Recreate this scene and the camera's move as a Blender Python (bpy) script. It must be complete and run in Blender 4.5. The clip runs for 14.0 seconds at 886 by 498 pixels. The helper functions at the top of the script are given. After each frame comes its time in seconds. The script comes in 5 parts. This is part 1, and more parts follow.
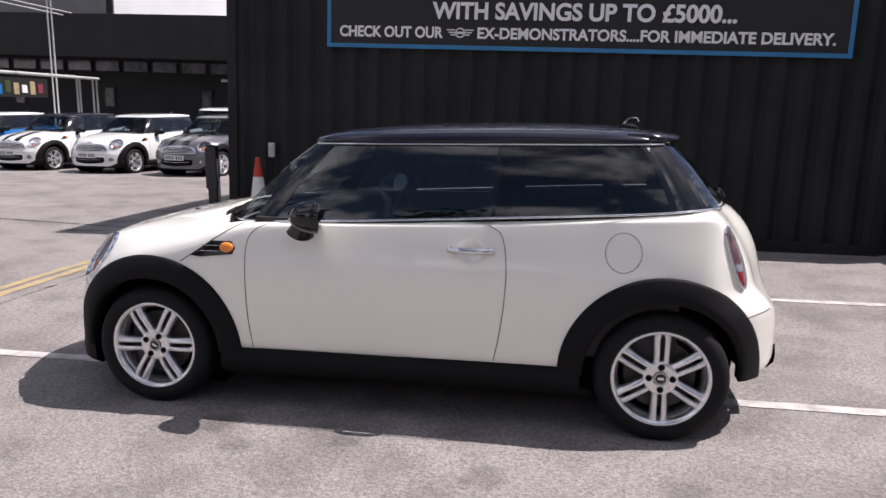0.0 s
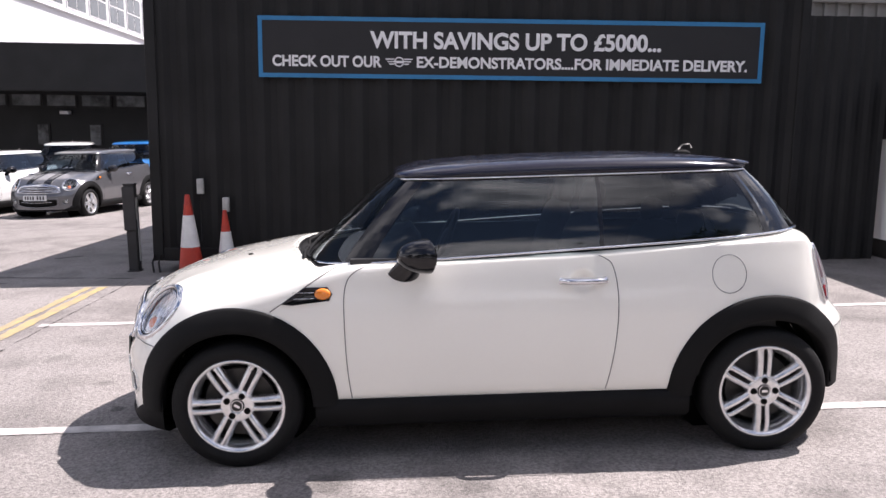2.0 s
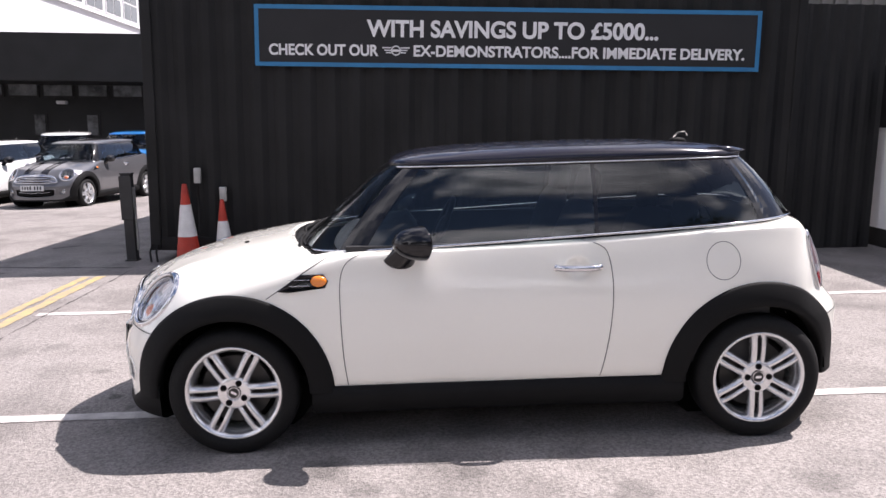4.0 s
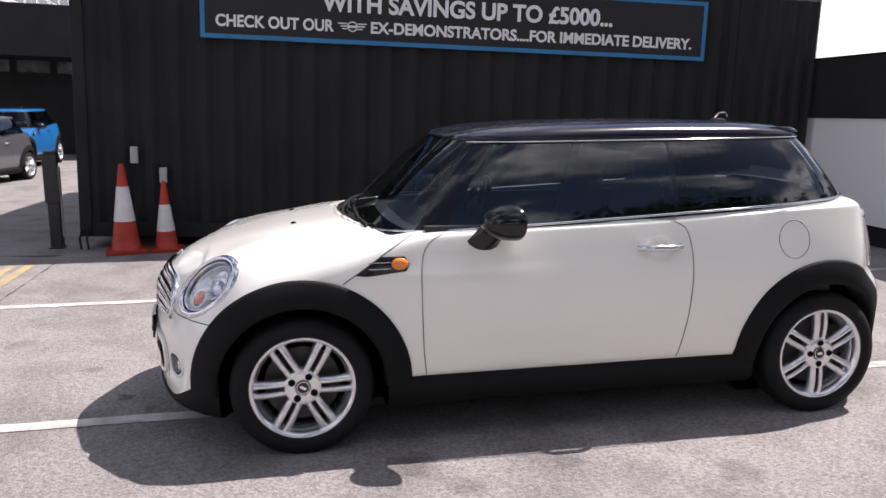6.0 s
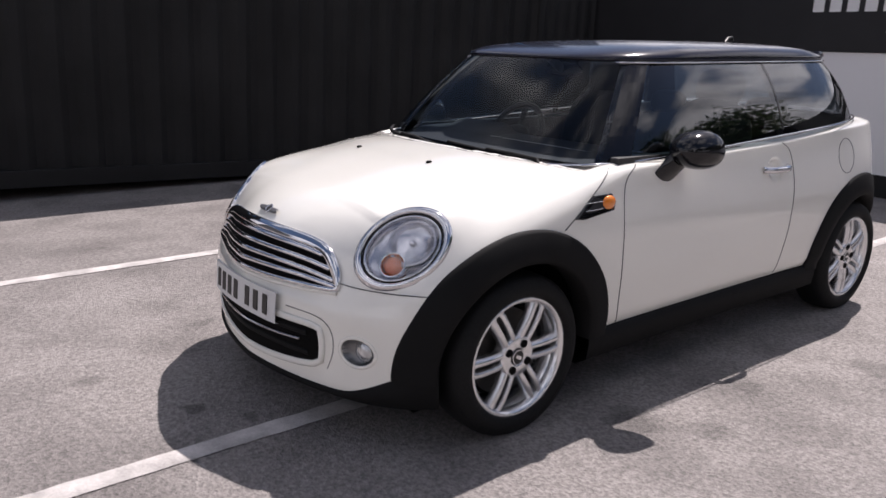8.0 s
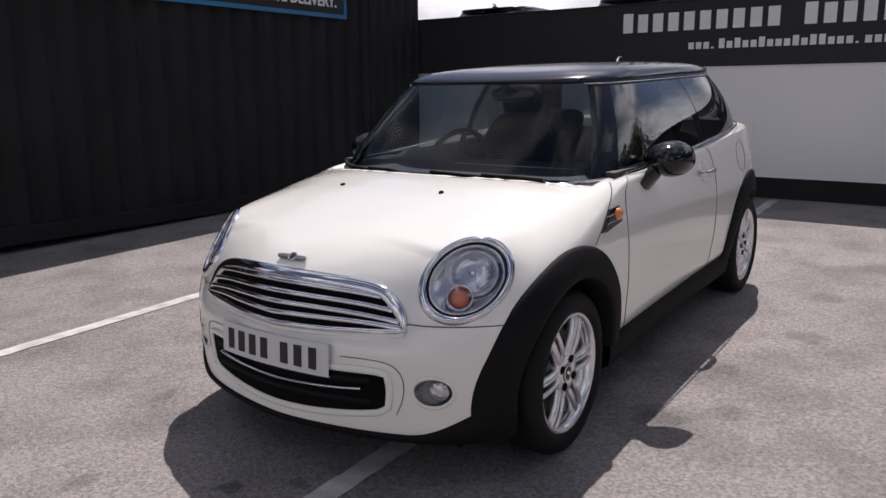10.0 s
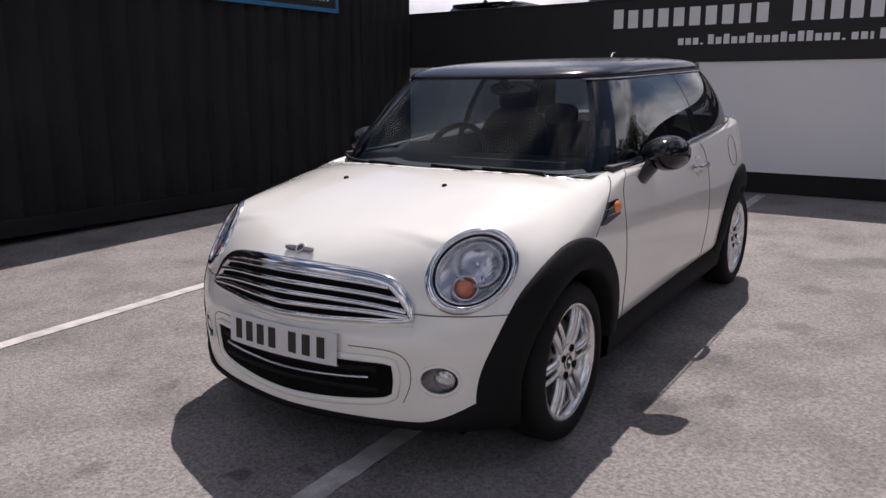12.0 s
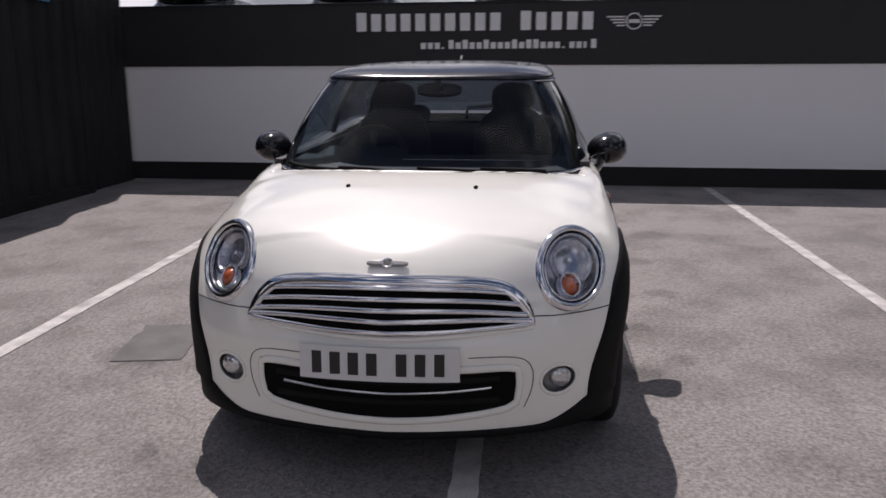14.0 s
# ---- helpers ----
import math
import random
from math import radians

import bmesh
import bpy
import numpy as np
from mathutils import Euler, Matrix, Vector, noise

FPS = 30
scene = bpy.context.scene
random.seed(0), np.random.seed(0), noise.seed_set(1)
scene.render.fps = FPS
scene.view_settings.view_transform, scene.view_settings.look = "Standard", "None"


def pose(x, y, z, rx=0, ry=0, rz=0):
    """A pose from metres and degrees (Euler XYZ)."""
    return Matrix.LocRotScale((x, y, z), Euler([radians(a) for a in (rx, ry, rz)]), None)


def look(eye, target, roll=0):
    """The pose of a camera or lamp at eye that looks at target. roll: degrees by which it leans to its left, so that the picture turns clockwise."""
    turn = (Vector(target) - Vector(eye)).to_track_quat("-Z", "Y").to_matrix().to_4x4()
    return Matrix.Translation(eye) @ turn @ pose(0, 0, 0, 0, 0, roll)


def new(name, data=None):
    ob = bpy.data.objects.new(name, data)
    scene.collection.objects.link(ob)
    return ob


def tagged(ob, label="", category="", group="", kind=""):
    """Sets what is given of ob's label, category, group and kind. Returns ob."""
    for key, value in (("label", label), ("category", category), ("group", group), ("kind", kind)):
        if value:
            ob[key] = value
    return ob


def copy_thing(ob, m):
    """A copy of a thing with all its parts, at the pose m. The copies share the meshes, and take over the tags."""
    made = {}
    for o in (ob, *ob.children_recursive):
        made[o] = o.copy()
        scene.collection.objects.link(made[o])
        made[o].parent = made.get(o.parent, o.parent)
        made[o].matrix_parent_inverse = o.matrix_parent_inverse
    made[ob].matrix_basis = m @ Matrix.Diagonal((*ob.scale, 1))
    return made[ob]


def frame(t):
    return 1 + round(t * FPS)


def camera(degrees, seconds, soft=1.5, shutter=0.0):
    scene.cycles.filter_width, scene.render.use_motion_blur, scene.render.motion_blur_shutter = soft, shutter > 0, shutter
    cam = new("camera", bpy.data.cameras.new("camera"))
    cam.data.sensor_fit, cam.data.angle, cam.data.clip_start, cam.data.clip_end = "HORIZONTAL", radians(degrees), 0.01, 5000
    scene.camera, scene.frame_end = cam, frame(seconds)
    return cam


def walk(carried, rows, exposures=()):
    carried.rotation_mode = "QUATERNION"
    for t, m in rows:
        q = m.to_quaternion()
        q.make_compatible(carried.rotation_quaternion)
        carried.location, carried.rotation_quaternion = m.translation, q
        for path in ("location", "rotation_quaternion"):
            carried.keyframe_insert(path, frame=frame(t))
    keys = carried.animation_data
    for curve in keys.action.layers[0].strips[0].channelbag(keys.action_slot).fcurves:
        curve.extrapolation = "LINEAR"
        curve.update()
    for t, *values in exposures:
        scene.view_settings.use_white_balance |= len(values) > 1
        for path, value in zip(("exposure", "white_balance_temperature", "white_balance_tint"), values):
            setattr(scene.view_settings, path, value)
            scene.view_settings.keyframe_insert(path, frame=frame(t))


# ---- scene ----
cam = camera(59.97, 14.0, shutter=0.25)
# the lot rises gently towards +x; places of the lot and the car are given on its plane
SLOPE_DEG = 1.5
SLOPE = pose(0, 0, 0, 0, -SLOPE_DEG, 0)
RISE = math.tan(radians(SLOPE_DEG))
EXPOSURES = [(0.0, 0.46), (0.5, 0.58), (1.5, 0.87), (3.0, 0.97), (5.5, 0.84), (6.0, 0.67), (7.0, 0.49), (8.5, 0.14), (11.0, -0.06), (12.0, -0.10), (13.0, -0.21), (14.0, -0.30)]
KELVIN, TINT = 6380, 19
PATH = [
    (0, (0.826, -4.196, 1.476), (0.490, -2.258, 1.118), 0.59),
    (0.5, (0.360, -4.182, 1.487), (0.191, -2.224, 1.115), 0.03),
    (1, (-0.132, -4.191, 1.486), (-0.100, -2.215, 1.182), -0.47),
    (1.5, (-0.398, -4.157, 1.487), (-0.316, -2.183, 1.179), -0.76),
    (2, (-0.416, -4.203, 1.516), (-0.335, -2.226, 1.220), -0.85),
    (2.5, (-0.362, -4.221, 1.515), (-0.292, -2.244, 1.226), -0.95),
    (3, (-0.368, -4.225, 1.511), (-0.296, -2.251, 1.201), -0.95),
    (5.5, (-0.831, -4.106, 1.470), (-0.598, -2.148, 1.138), -0.58),
    (6, (-1.295, -3.908, 1.442), (-0.889, -1.982, 1.088), 0.32),
    (6.5, (-1.769, -3.694, 1.466), (-1.198, -1.821, 1.057), 2.19),
    (7, (-2.273, -3.468, 1.477), (-1.464, -1.692, 1.039), 1.61),
    (7.5, (-2.666, -3.025, 1.398), (-1.676, -1.359, 0.902), -0.54),
    (8, (-3.026, -2.594, 1.359), (-1.824, -1.081, 0.843), 1.58),
    (8.5, (-3.248, -2.254, 1.338), (-1.856, -0.887, 0.896), 1.05),
    (11, (-3.711, -1.895, 1.358), (-2.093, -0.814, 0.897), -1.22),
    (11.5, (-3.714, -1.897, 1.356), (-2.097, -0.811, 0.904), -0.94),
    (12, (-3.711, -1.897, 1.358), (-2.095, -0.810, 0.902), -1.02),
    (12.5, (-3.791, -1.720, 1.348), (-2.114, -0.724, 0.903), 0.93),
    (13, (-4.012, -1.285, 1.377), (-2.217, -0.551, 0.886), 1.37),
    (13.5, (-4.037, -0.837, 1.352), (-2.184, -0.290, 0.833), 0.08),
    (14, (-4.175, -0.437, 1.370), (-2.240, -0.229, 0.908), -0.21),
]
walk(cam, [(t, SLOPE @ look(eye, target, roll)) for t, eye, target, roll in PATH], exposures=[(t, e, KELVIN, TINT) for t, e in EXPOSURES])

# ---- world and sun ----
TO_SUN = Vector((0.55, 0.215, 1.0)).normalized()
sky_world = bpy.data.worlds.new("sky")
scene.world = sky_world
sky_world.use_nodes = True
wn, wl = sky_world.node_tree.nodes, sky_world.node_tree.links
wn.clear()
w_out, w_bg = wn.new("ShaderNodeOutputWorld"), wn.new("ShaderNodeBackground")
w_sky = wn.new("ShaderNodeTexSky")
w_sky.sky_type, w_sky.sun_disc = "NISHITA", False
w_sky.sun_elevation, w_sky.sun_rotation = math.asin(TO_SUN.z), math.atan2(TO_SUN.x, TO_SUN.y)
w_co, w_map = wn.new("ShaderNodeTexCoord"), wn.new("ShaderNodeMapping")
w_map.inputs["Scale"].default_value = (1.0, 1.0, 1.7)
w_cloud, w_ramp, w_mix = wn.new("ShaderNodeTexNoise"), wn.new("ShaderNodeValToRGB"), wn.new("ShaderNodeMix")
w_cloud.inputs["Scale"].default_value, w_cloud.inputs["Detail"].default_value, w_cloud.inputs["Roughness"].default_value = 2.3, 6.0, 0.52
w_ramp.color_ramp.elements[0].position, w_ramp.color_ramp.elements[1].position = 0.455, 0.56
w_mix.data_type = "RGBA"
# the clouds: bright heads and grey undersides
w_shade, w_tone = wn.new("ShaderNodeTexNoise"), wn.new("ShaderNodeValToRGB")
w_shade.inputs["Scale"].default_value, w_shade.inputs["Detail"].default_value = 4.2, 6.0
w_tone.color_ramp.elements[0].position, w_tone.color_ramp.elements[1].position = 0.40, 0.60
w_tone.color_ramp.elements[0].color, w_tone.color_ramp.elements[1].color = (5.2, 5.5, 6.0, 1), (16.0, 16.1, 16.3, 1)
wl.new(w_co.outputs["Generated"], w_map.inputs["Vector"])
wl.new(w_map.outputs["Vector"], w_cloud.inputs["Vector"])
wl.new(w_map.outputs["Vector"], w_shade.inputs["Vector"])
wl.new(w_shade.outputs["Fac"], w_tone.inputs["Fac"])
wl.new(w_tone.outputs["Color"], w_mix.inputs["B"])
# banks of cloud low down, open blue higher up
w_sep, w_low, w_sum = wn.new("ShaderNodeSeparateXYZ"), wn.new("ShaderNodeMapRange"), wn.new("ShaderNodeMath")
for key, value in (("From Min", 0.06), ("From Max", 0.40), ("To Min", 0.22), ("To Max", -0.03)):
    w_low.inputs[key].default_value = value
wl.new(w_co.outputs["Generated"], w_sep.inputs["Vector"])
wl.new(w_sep.outputs["Z"], w_low.inputs["Value"])
wl.new(w_cloud.outputs["Fac"], w_sum.inputs[0])
wl.new(w_low.outputs["Result"], w_sum.inputs[1])
wl.new(w_sum.outputs[0], w_ramp.inputs["Fac"])
wl.new(w_ramp.outputs["Color"], w_mix.inputs["Factor"])
wl.new(w_sky.outputs["Color"], w_mix.inputs["A"])
wl.new(w_mix.outputs["Result"], w_bg.inputs["Color"])
wl.new(w_bg.outputs["Background"], w_out.inputs["Surface"])
w_bg.inputs["Strength"].default_value = 0.064

sun = new("sun", bpy.data.lights.new("sun", "SUN"))
sun.data.energy, sun.data.angle, sun.data.color = 5.0, radians(0.55), (1.0, 0.95, 0.88)
sun.matrix_world = look(TO_SUN * 40, (0, 0, 0))


# ---- materials ----
def mat(name, color, rough=0.5, metal=0.0, vary=0.12, scale=6.0, fine=60.0, bump=0.0, coat=0.0, rough_vary=0.08, second=None, spec=0.5):
    """A surface with large stains and fine grain; second: the colour that the stains tend to."""
    m = bpy.data.materials.new(name)
    m.use_nodes = True
    n, l = m.node_tree.nodes, m.node_tree.links
    b = n["Principled BSDF"]
    co = n.new("ShaderNodeTexCoord")
    big, small = n.new("ShaderNodeTexNoise"), n.new("ShaderNodeTexNoise")
    for node, s, d in ((big, scale, 5), (small, fine, 4)):
        node.inputs["Scale"].default_value, node.inputs["Detail"].default_value = s, d
        l.new(co.outputs["Object"], node.inputs["Vector"])
    add = n.new("ShaderNodeMath")
    add.operation = "MULTIPLY_ADD"
    add.inputs[1].default_value = 0.35
    l.new(small.outputs["Fac"], add.inputs[0])
    l.new(big.outputs["Fac"], add.inputs[2])
    ramp = n.new("ShaderNodeValToRGB")
    dark = second or tuple(c * (1 - vary) for c in color)
    light = tuple(min(1, c * (1 + vary * 0.6)) for c in color)
    ramp.color_ramp.elements[0].position, ramp.color_ramp.elements[1].position = 0.45, 0.9
    ramp.color_ramp.elements[0].color, ramp.color_ramp.elements[1].color = (*dark, 1), (*light, 1)
    l.new(add.outputs[0], ramp.inputs["Fac"])
    l.new(ramp.outputs["Color"], b.inputs["Base Color"])
    rr = n.new("ShaderNodeMapRange")
    rr.inputs["From Min"].default_value, rr.inputs["From Max"].default_value = 0.3, 0.7
    rr.inputs["To Min"].default_value, rr.inputs["To Max"].default_value = max(0.01, rough * (1 - rough_vary)), min(1, rough * (1 + rough_vary))
    l.new(small.outputs["Fac"], rr.inputs["Value"])
    l.new(rr.outputs["Result"], b.inputs["Roughness"])
    b.inputs["Metallic"].default_value = metal
    b.inputs["Coat Weight"].default_value = coat
    b.inputs["Coat Roughness"].default_value = 0.02
    b.inputs["Specular IOR Level"].default_value = spec
    if bump:
        bp = n.new("ShaderNodeBump")
        bp.inputs["Strength"].default_value, bp.inputs["Distance"].default_value = bump, 0.004
        l.new(small.outputs["Fac"], bp.inputs["Height"])
        l.new(bp.outputs["Normal"], b.inputs["Normal"])
    return m


def glass(name, tint, rough=0.0, ior=1.6, rise=4.0):
    """A thin pane: clear by its tint, with the gloss of glass."""
    m = bpy.data.materials.new(name)
    m.use_nodes = True
    n, l = m.node_tree.nodes, m.node_tree.links
    n.remove(n["Principled BSDF"])
    tr, gl, mix, lw = n.new("ShaderNodeBsdfTransparent"), n.new("ShaderNodeBsdfGlossy"), n.new("ShaderNodeMixShader"), n.new("ShaderNodeLayerWeight")
    power, fr = n.new("ShaderNodeMath"), n.new("ShaderNodeMapRange")
    tr.inputs["Color"].default_value = (*tint, 1)
    gl.inputs["Roughness"].default_value = rough
    # gloss that rises towards grazing view, alike from both sides of the pane
    lw.inputs["Blend"].default_value = 0.5
    power.operation, power.inputs[1].default_value = "POWER", rise
    fr.inputs["To Min"].default_value, fr.inputs["To Max"].default_value = 2 * ((ior - 1) / (ior + 1)) ** 2, 0.9
    l.new(lw.outputs["Facing"], power.inputs[0])
    l.new(power.outputs[0], fr.inputs["Value"])
    l.new(fr.outputs[0], mix.inputs["Fac"])
    l.new(tr.outputs[0], mix.inputs[1])
    l.new(gl.outputs[0], mix.inputs[2])
    l.new(mix.outputs[0], n["Material Output"].inputs["Surface"])
    return m


def asphalt_material():
    """Worn pale asphalt: chippings, pale wear, dark oil and patch stains."""
    m = bpy.data.materials.new("asphalt")
    m.use_nodes = True
    n, l = m.node_tree.nodes, m.node_tree.links
    b = n["Principled BSDF"]
    co = n.new("ShaderNodeTexCoord")

    def tex(kind, s, d=4.0):
        t = n.new(kind)
        t.inputs["Scale"].default_value = s
        if "Detail" in t.inputs:
            t.inputs["Detail"].default_value = d
        l.new(co.outputs["Object"], t.inputs["Vector"])
        return t

    def ramp(src, p0, p1, c0, c1):
        r = n.new("ShaderNodeValToRGB")
        r.color_ramp.elements[0].position, r.color_ramp.elements[1].position = p0, p1
        r.color_ramp.elements[0].color, r.color_ramp.elements[1].color = (*c0, 1), (*c1, 1)
        l.new(src, r.inputs["Fac"])
        return r

    def mul(a, c):
        x = n.new("ShaderNodeMix")
        x.data_type, x.blend_type = "RGBA", "MULTIPLY"
        x.inputs["Factor"].default_value = 1.0
        l.new(a, x.inputs["A"])
        l.new(c, x.inputs["B"])
        return x.outputs["Result"]

    chips = tex("ShaderNodeTexVoronoi", 95)
    grit, wide, spots = tex("ShaderNodeTexNoise", 55, 6), tex("ShaderNodeTexNoise", 0.55, 5), tex("ShaderNodeTexNoise", 2.1, 6)
    base = ramp(wide.outputs["Fac"], 0.3, 0.7, (0.162, 0.151, 0.147), (0.202, 0.189, 0.184))
    chip = ramp(chips.outputs["Color"], 0.0, 1.0, (0.60, 0.60, 0.60), (1.4, 1.38, 1.36))
    for at, tone in ((0.62, 1.0), (0.86, 1.12)):
        chip.color_ramp.elements.new(at).color = (tone, tone * 0.99, tone * 0.98, 1)
    chip.color_ramp.elements[-1].color = (1.42, 1.40, 1.38, 1)
    grain = ramp(grit.outputs["Fac"], 0.3, 0.7, (0.72, 0.72, 0.72), (1.22, 1.22, 1.22))
    oil = ramp(spots.outputs["Fac"], 0.30, 0.56, (0.70, 0.69, 0.69), (1.06, 1.05, 1.05))
    # single dark oil stains, ragged by noise: place, radius, depth of tone
    stained = None
    rag = n.new("ShaderNodeVectorMath")
    rag.operation = "MULTIPLY_ADD"
    rag.inputs[1].default_value = (0.16, 0.16, 0.0)
    l.new(tex("ShaderNodeTexNoise", 9, 5).outputs["Color"], rag.inputs[0])
    l.new(co.outputs["Object"], rag.inputs[2])
    for sx, sy, sr, tone in ((-0.78, 1.42, 0.24, 0.62), (-0.58, 1.36, 0.16, 0.7), (-0.62, -1.2, 0.10, 0.66), (-0.16, -1.06, 0.08, 0.7), (-0.8, -0.98, 0.13, 0.62), (-2.1, 0.06, 0.06, 0.5), (-1.95, -0.12, 0.05, 0.6), (-2.35, 0.53, 0.07, 0.72), (-1.74, 0.92, 0.06, 0.66), (0.5, -1.3, 0.12, 0.7), (1.3, -1.25, 0.13, 0.7), (2.2, -1.5, 0.2, 0.74), (-2.9, 1.1, 0.12, 0.75)):
        dist = n.new("ShaderNodeVectorMath")
        dist.operation = "DISTANCE"
        dist.inputs[1].default_value = (sx + 0.08, sy + 0.08, RISE * sx)
        l.new(rag.outputs[0], dist.inputs[0])
        mr = n.new("ShaderNodeMapRange")
        mr.inputs["From Min"].default_value, mr.inputs["From Max"].default_value = sr * 0.55, sr
        mr.inputs["To Min"].default_value, mr.inputs["To Max"].default_value = tone, 1.0
        l.new(dist.outputs["Value"], mr.inputs["Value"])
        if stained is None:
            stained = mr.outputs["Result"]
        else:
            mm = n.new("ShaderNodeMath")
            mm.operation = "MULTIPLY"
            l.new(stained, mm.inputs[0])
            l.new(mr.outputs["Result"], mm.inputs[1])
            stained = mm.outputs[0]
    smudge = tex("ShaderNodeTexNoise", 5.5, 3)
    smear = ramp(smudge.outputs["Fac"], 0.22, 0.36, (0.84, 0.84, 0.85), (1, 1, 1))
    l.new(mul(mul(mul(mul(mul(base.outputs["Color"], chip.outputs["Color"]), grain.outputs["Color"]), oil.outputs["Color"]), smear.outputs["Color"]), stained), b.inputs["Base Color"])
    b.inputs["Roughness"].default_value = 0.85
    bp = n.new("ShaderNodeBump")
    bp.inputs["Strength"].default_value, bp.inputs["Distance"].default_value = 0.6, 0.006
    l.new(chips.outputs["Distance"], bp.inputs["Height"])
    l.new(bp.outputs["Normal"], b.inputs["Normal"])
    return m


M_ASPHALT = asphalt_material()
M_LINE = mat("line_paint", (0.50, 0.47, 0.455), 0.8, vary=0.4, scale=9, fine=90, bump=0.5)
M_YELLOW = mat("yellow_paint", (0.38, 0.29, 0.12), 0.85, scale=7, fine=80, bump=0.5, second=(0.25, 0.21, 0.16))
M_STEEL = mat("black_container_paint", (0.0148, 0.0148, 0.0153), 0.7, spec=0.25, vary=0.35, scale=1.6, fine=25, bump=0.1)
M_HOARD = mat("black_hoarding", (0.0138, 0.0138, 0.0143), 0.7, spec=0.3, vary=0.3, scale=1.2, fine=30)
M_BANNER = mat("banner_vinyl", (0.020, 0.020, 0.022), 0.55, spec=0.3, vary=0.15, scale=3, fine=20)
M_BLUE = mat("blue_border", (0.02, 0.17, 0.36), 0.5, scale=4)
M_LETTER = mat("white_lettering", (0.75, 0.75, 0.76), 0.5, vary=0.05)
M_GREYLET = mat("grey_lettering", (0.72, 0.72, 0.73), 0.5, vary=0.05)
M_PANEL = mat("white_panel", (0.74, 0.74, 0.76), 0.28, rough_vary=0.01, vary=0.015, scale=0.8, fine=12)
M_CREAM = mat("cream_car_paint", (0.85, 0.835, 0.775), 0.25, vary=0.015, scale=2, coat=1.0, rough_vary=0.02)
M_ROOF = mat("black_roof_paint", (0.009, 0.009, 0.018), 0.2, spec=0.3, vary=0.1, coat=0.35, rough_vary=0.02)
M_TRIM = mat("black_plastic_trim", (0.007, 0.007, 0.0075), 0.7, spec=0.16, vary=0.2, fine=200, bump=0.15)
M_GLOSS = mat("gloss_black", (0.006, 0.006, 0.008), 0.1, spec=0.35, vary=0.1, coat=0.25)
M_RUBBER = mat("tyre_rubber", (0.0045, 0.0045, 0.005), 0.75, spec=0.3, vary=0.25, fine=120, bump=0.2)
M_ALLOY = mat("silver_alloy", (0.80, 0.80, 0.81), 0.24, metal=0.85, vary=0.06, fine=40)
M_CHROME = mat("chrome", (0.70, 0.70, 0.72), 0.07, metal=1.0, vary=0.03)
M_MIRROR = mat("mirror_silver", (0.9, 0.9, 0.92), 0.03, metal=1.0, vary=0.01)
M_DISC = mat("brake_steel", (0.06, 0.058, 0.056), 0.5, metal=0.7, vary=0.3, fine=60)
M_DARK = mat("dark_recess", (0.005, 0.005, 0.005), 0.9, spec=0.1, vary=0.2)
M_SEAM = mat("panel_gap", (0.10, 0.10, 0.10), 0.8, vary=0.2)
M_FABRIC = mat("charcoal_fabric", (0.006, 0.007, 0.010), 0.9, vary=0.25, fine=180, bump=0.2)
M_DASH = mat("dashboard_plastic", (0.022, 0.022, 0.024), 0.6, vary=0.2, fine=140, bump=0.2)
M_AMBER = mat("amber_lens", (0.62, 0.13, 0.03), 0.15, vary=0.15, fine=90, coat=1.0, bump=0.2)
M_REPEATER = mat("orange_repeater_lens", (0.85, 0.24, 0.02), 0.15, vary=0.2, fine=90, coat=1.0, bump=0.2)
M_REDLENS = mat("red_lens", (0.35, 0.02, 0.03), 0.12, vary=0.2, fine=70, coat=1.0)
M_SMOKEDLENS = mat("smoked_lens", (0.22, 0.11, 0.13), 0.12, metal=0.5, vary=0.5, scale=30, fine=70, coat=1.0)
M_REFLECT = mat("lamp_reflector", (0.62, 0.62, 0.66), 0.14, metal=0.75, vary=0.06, scale=25, fine=45, bump=0.35)
M_PLATE = mat("white_plate", (0.66, 0.66, 0.66), 0.35, vary=0.03)
M_INK = mat("black_ink", (0.012, 0.012, 0.012), 0.5, vary=0.1)
M_SCREEN = glass("windscreen_glass", (0.66, 0.71, 0.75), ior=1.32, rise=6.0)
M_WINDOW = glass("tinted_window_glass", (0.34, 0.42, 0.46), ior=1.5, rise=3.0)
M_PRIVACY = glass("privacy_glass", (0.18, 0.21, 0.24), ior=1.42, rise=3.0)
M_LENS = glass("clear_lens", (0.95, 0.96, 0.98), ior=1.52)
M_FOGBOWL = mat("fog_lamp_bowl", (0.22, 0.22, 0.225), 0.35, metal=0.6, vary=0.2, scale=30, fine=90)
M_FOGLENS = mat("fog_lamp_glass", (0.55, 0.56, 0.57), 0.12, metal=0.7, vary=0.35, scale=40, fine=120, coat=1.0)


# ---- mesh helpers ----
def thing(name, label, category, m=None, group="", kind=""):
    ob = new(name)
    ob.empty_display_size = 0.1
    if m is not None:
        ob.matrix_basis = m
    return tagged(ob, label, category, group, kind)


def part(name, bm, material, parent=None, label="", smooth=False, bevel=0.0):
    me = bpy.data.meshes.new(name)
    bm.normal_update()
    bm.to_mesh(me)
    bm.free()
    me.materials.append(material)
    if smooth:
        me.polygons.foreach_set("use_smooth", [True] * len(me.polygons))
    ob = new(name, me)
    if parent is not None:
        ob.parent = parent
    if label:
        ob["label"] = label
    if bevel:
        mod = ob.modifiers.new("bevel", "BEVEL")
        mod.width, mod.segments, mod.limit_method = bevel, 2, "ANGLE"
    return ob


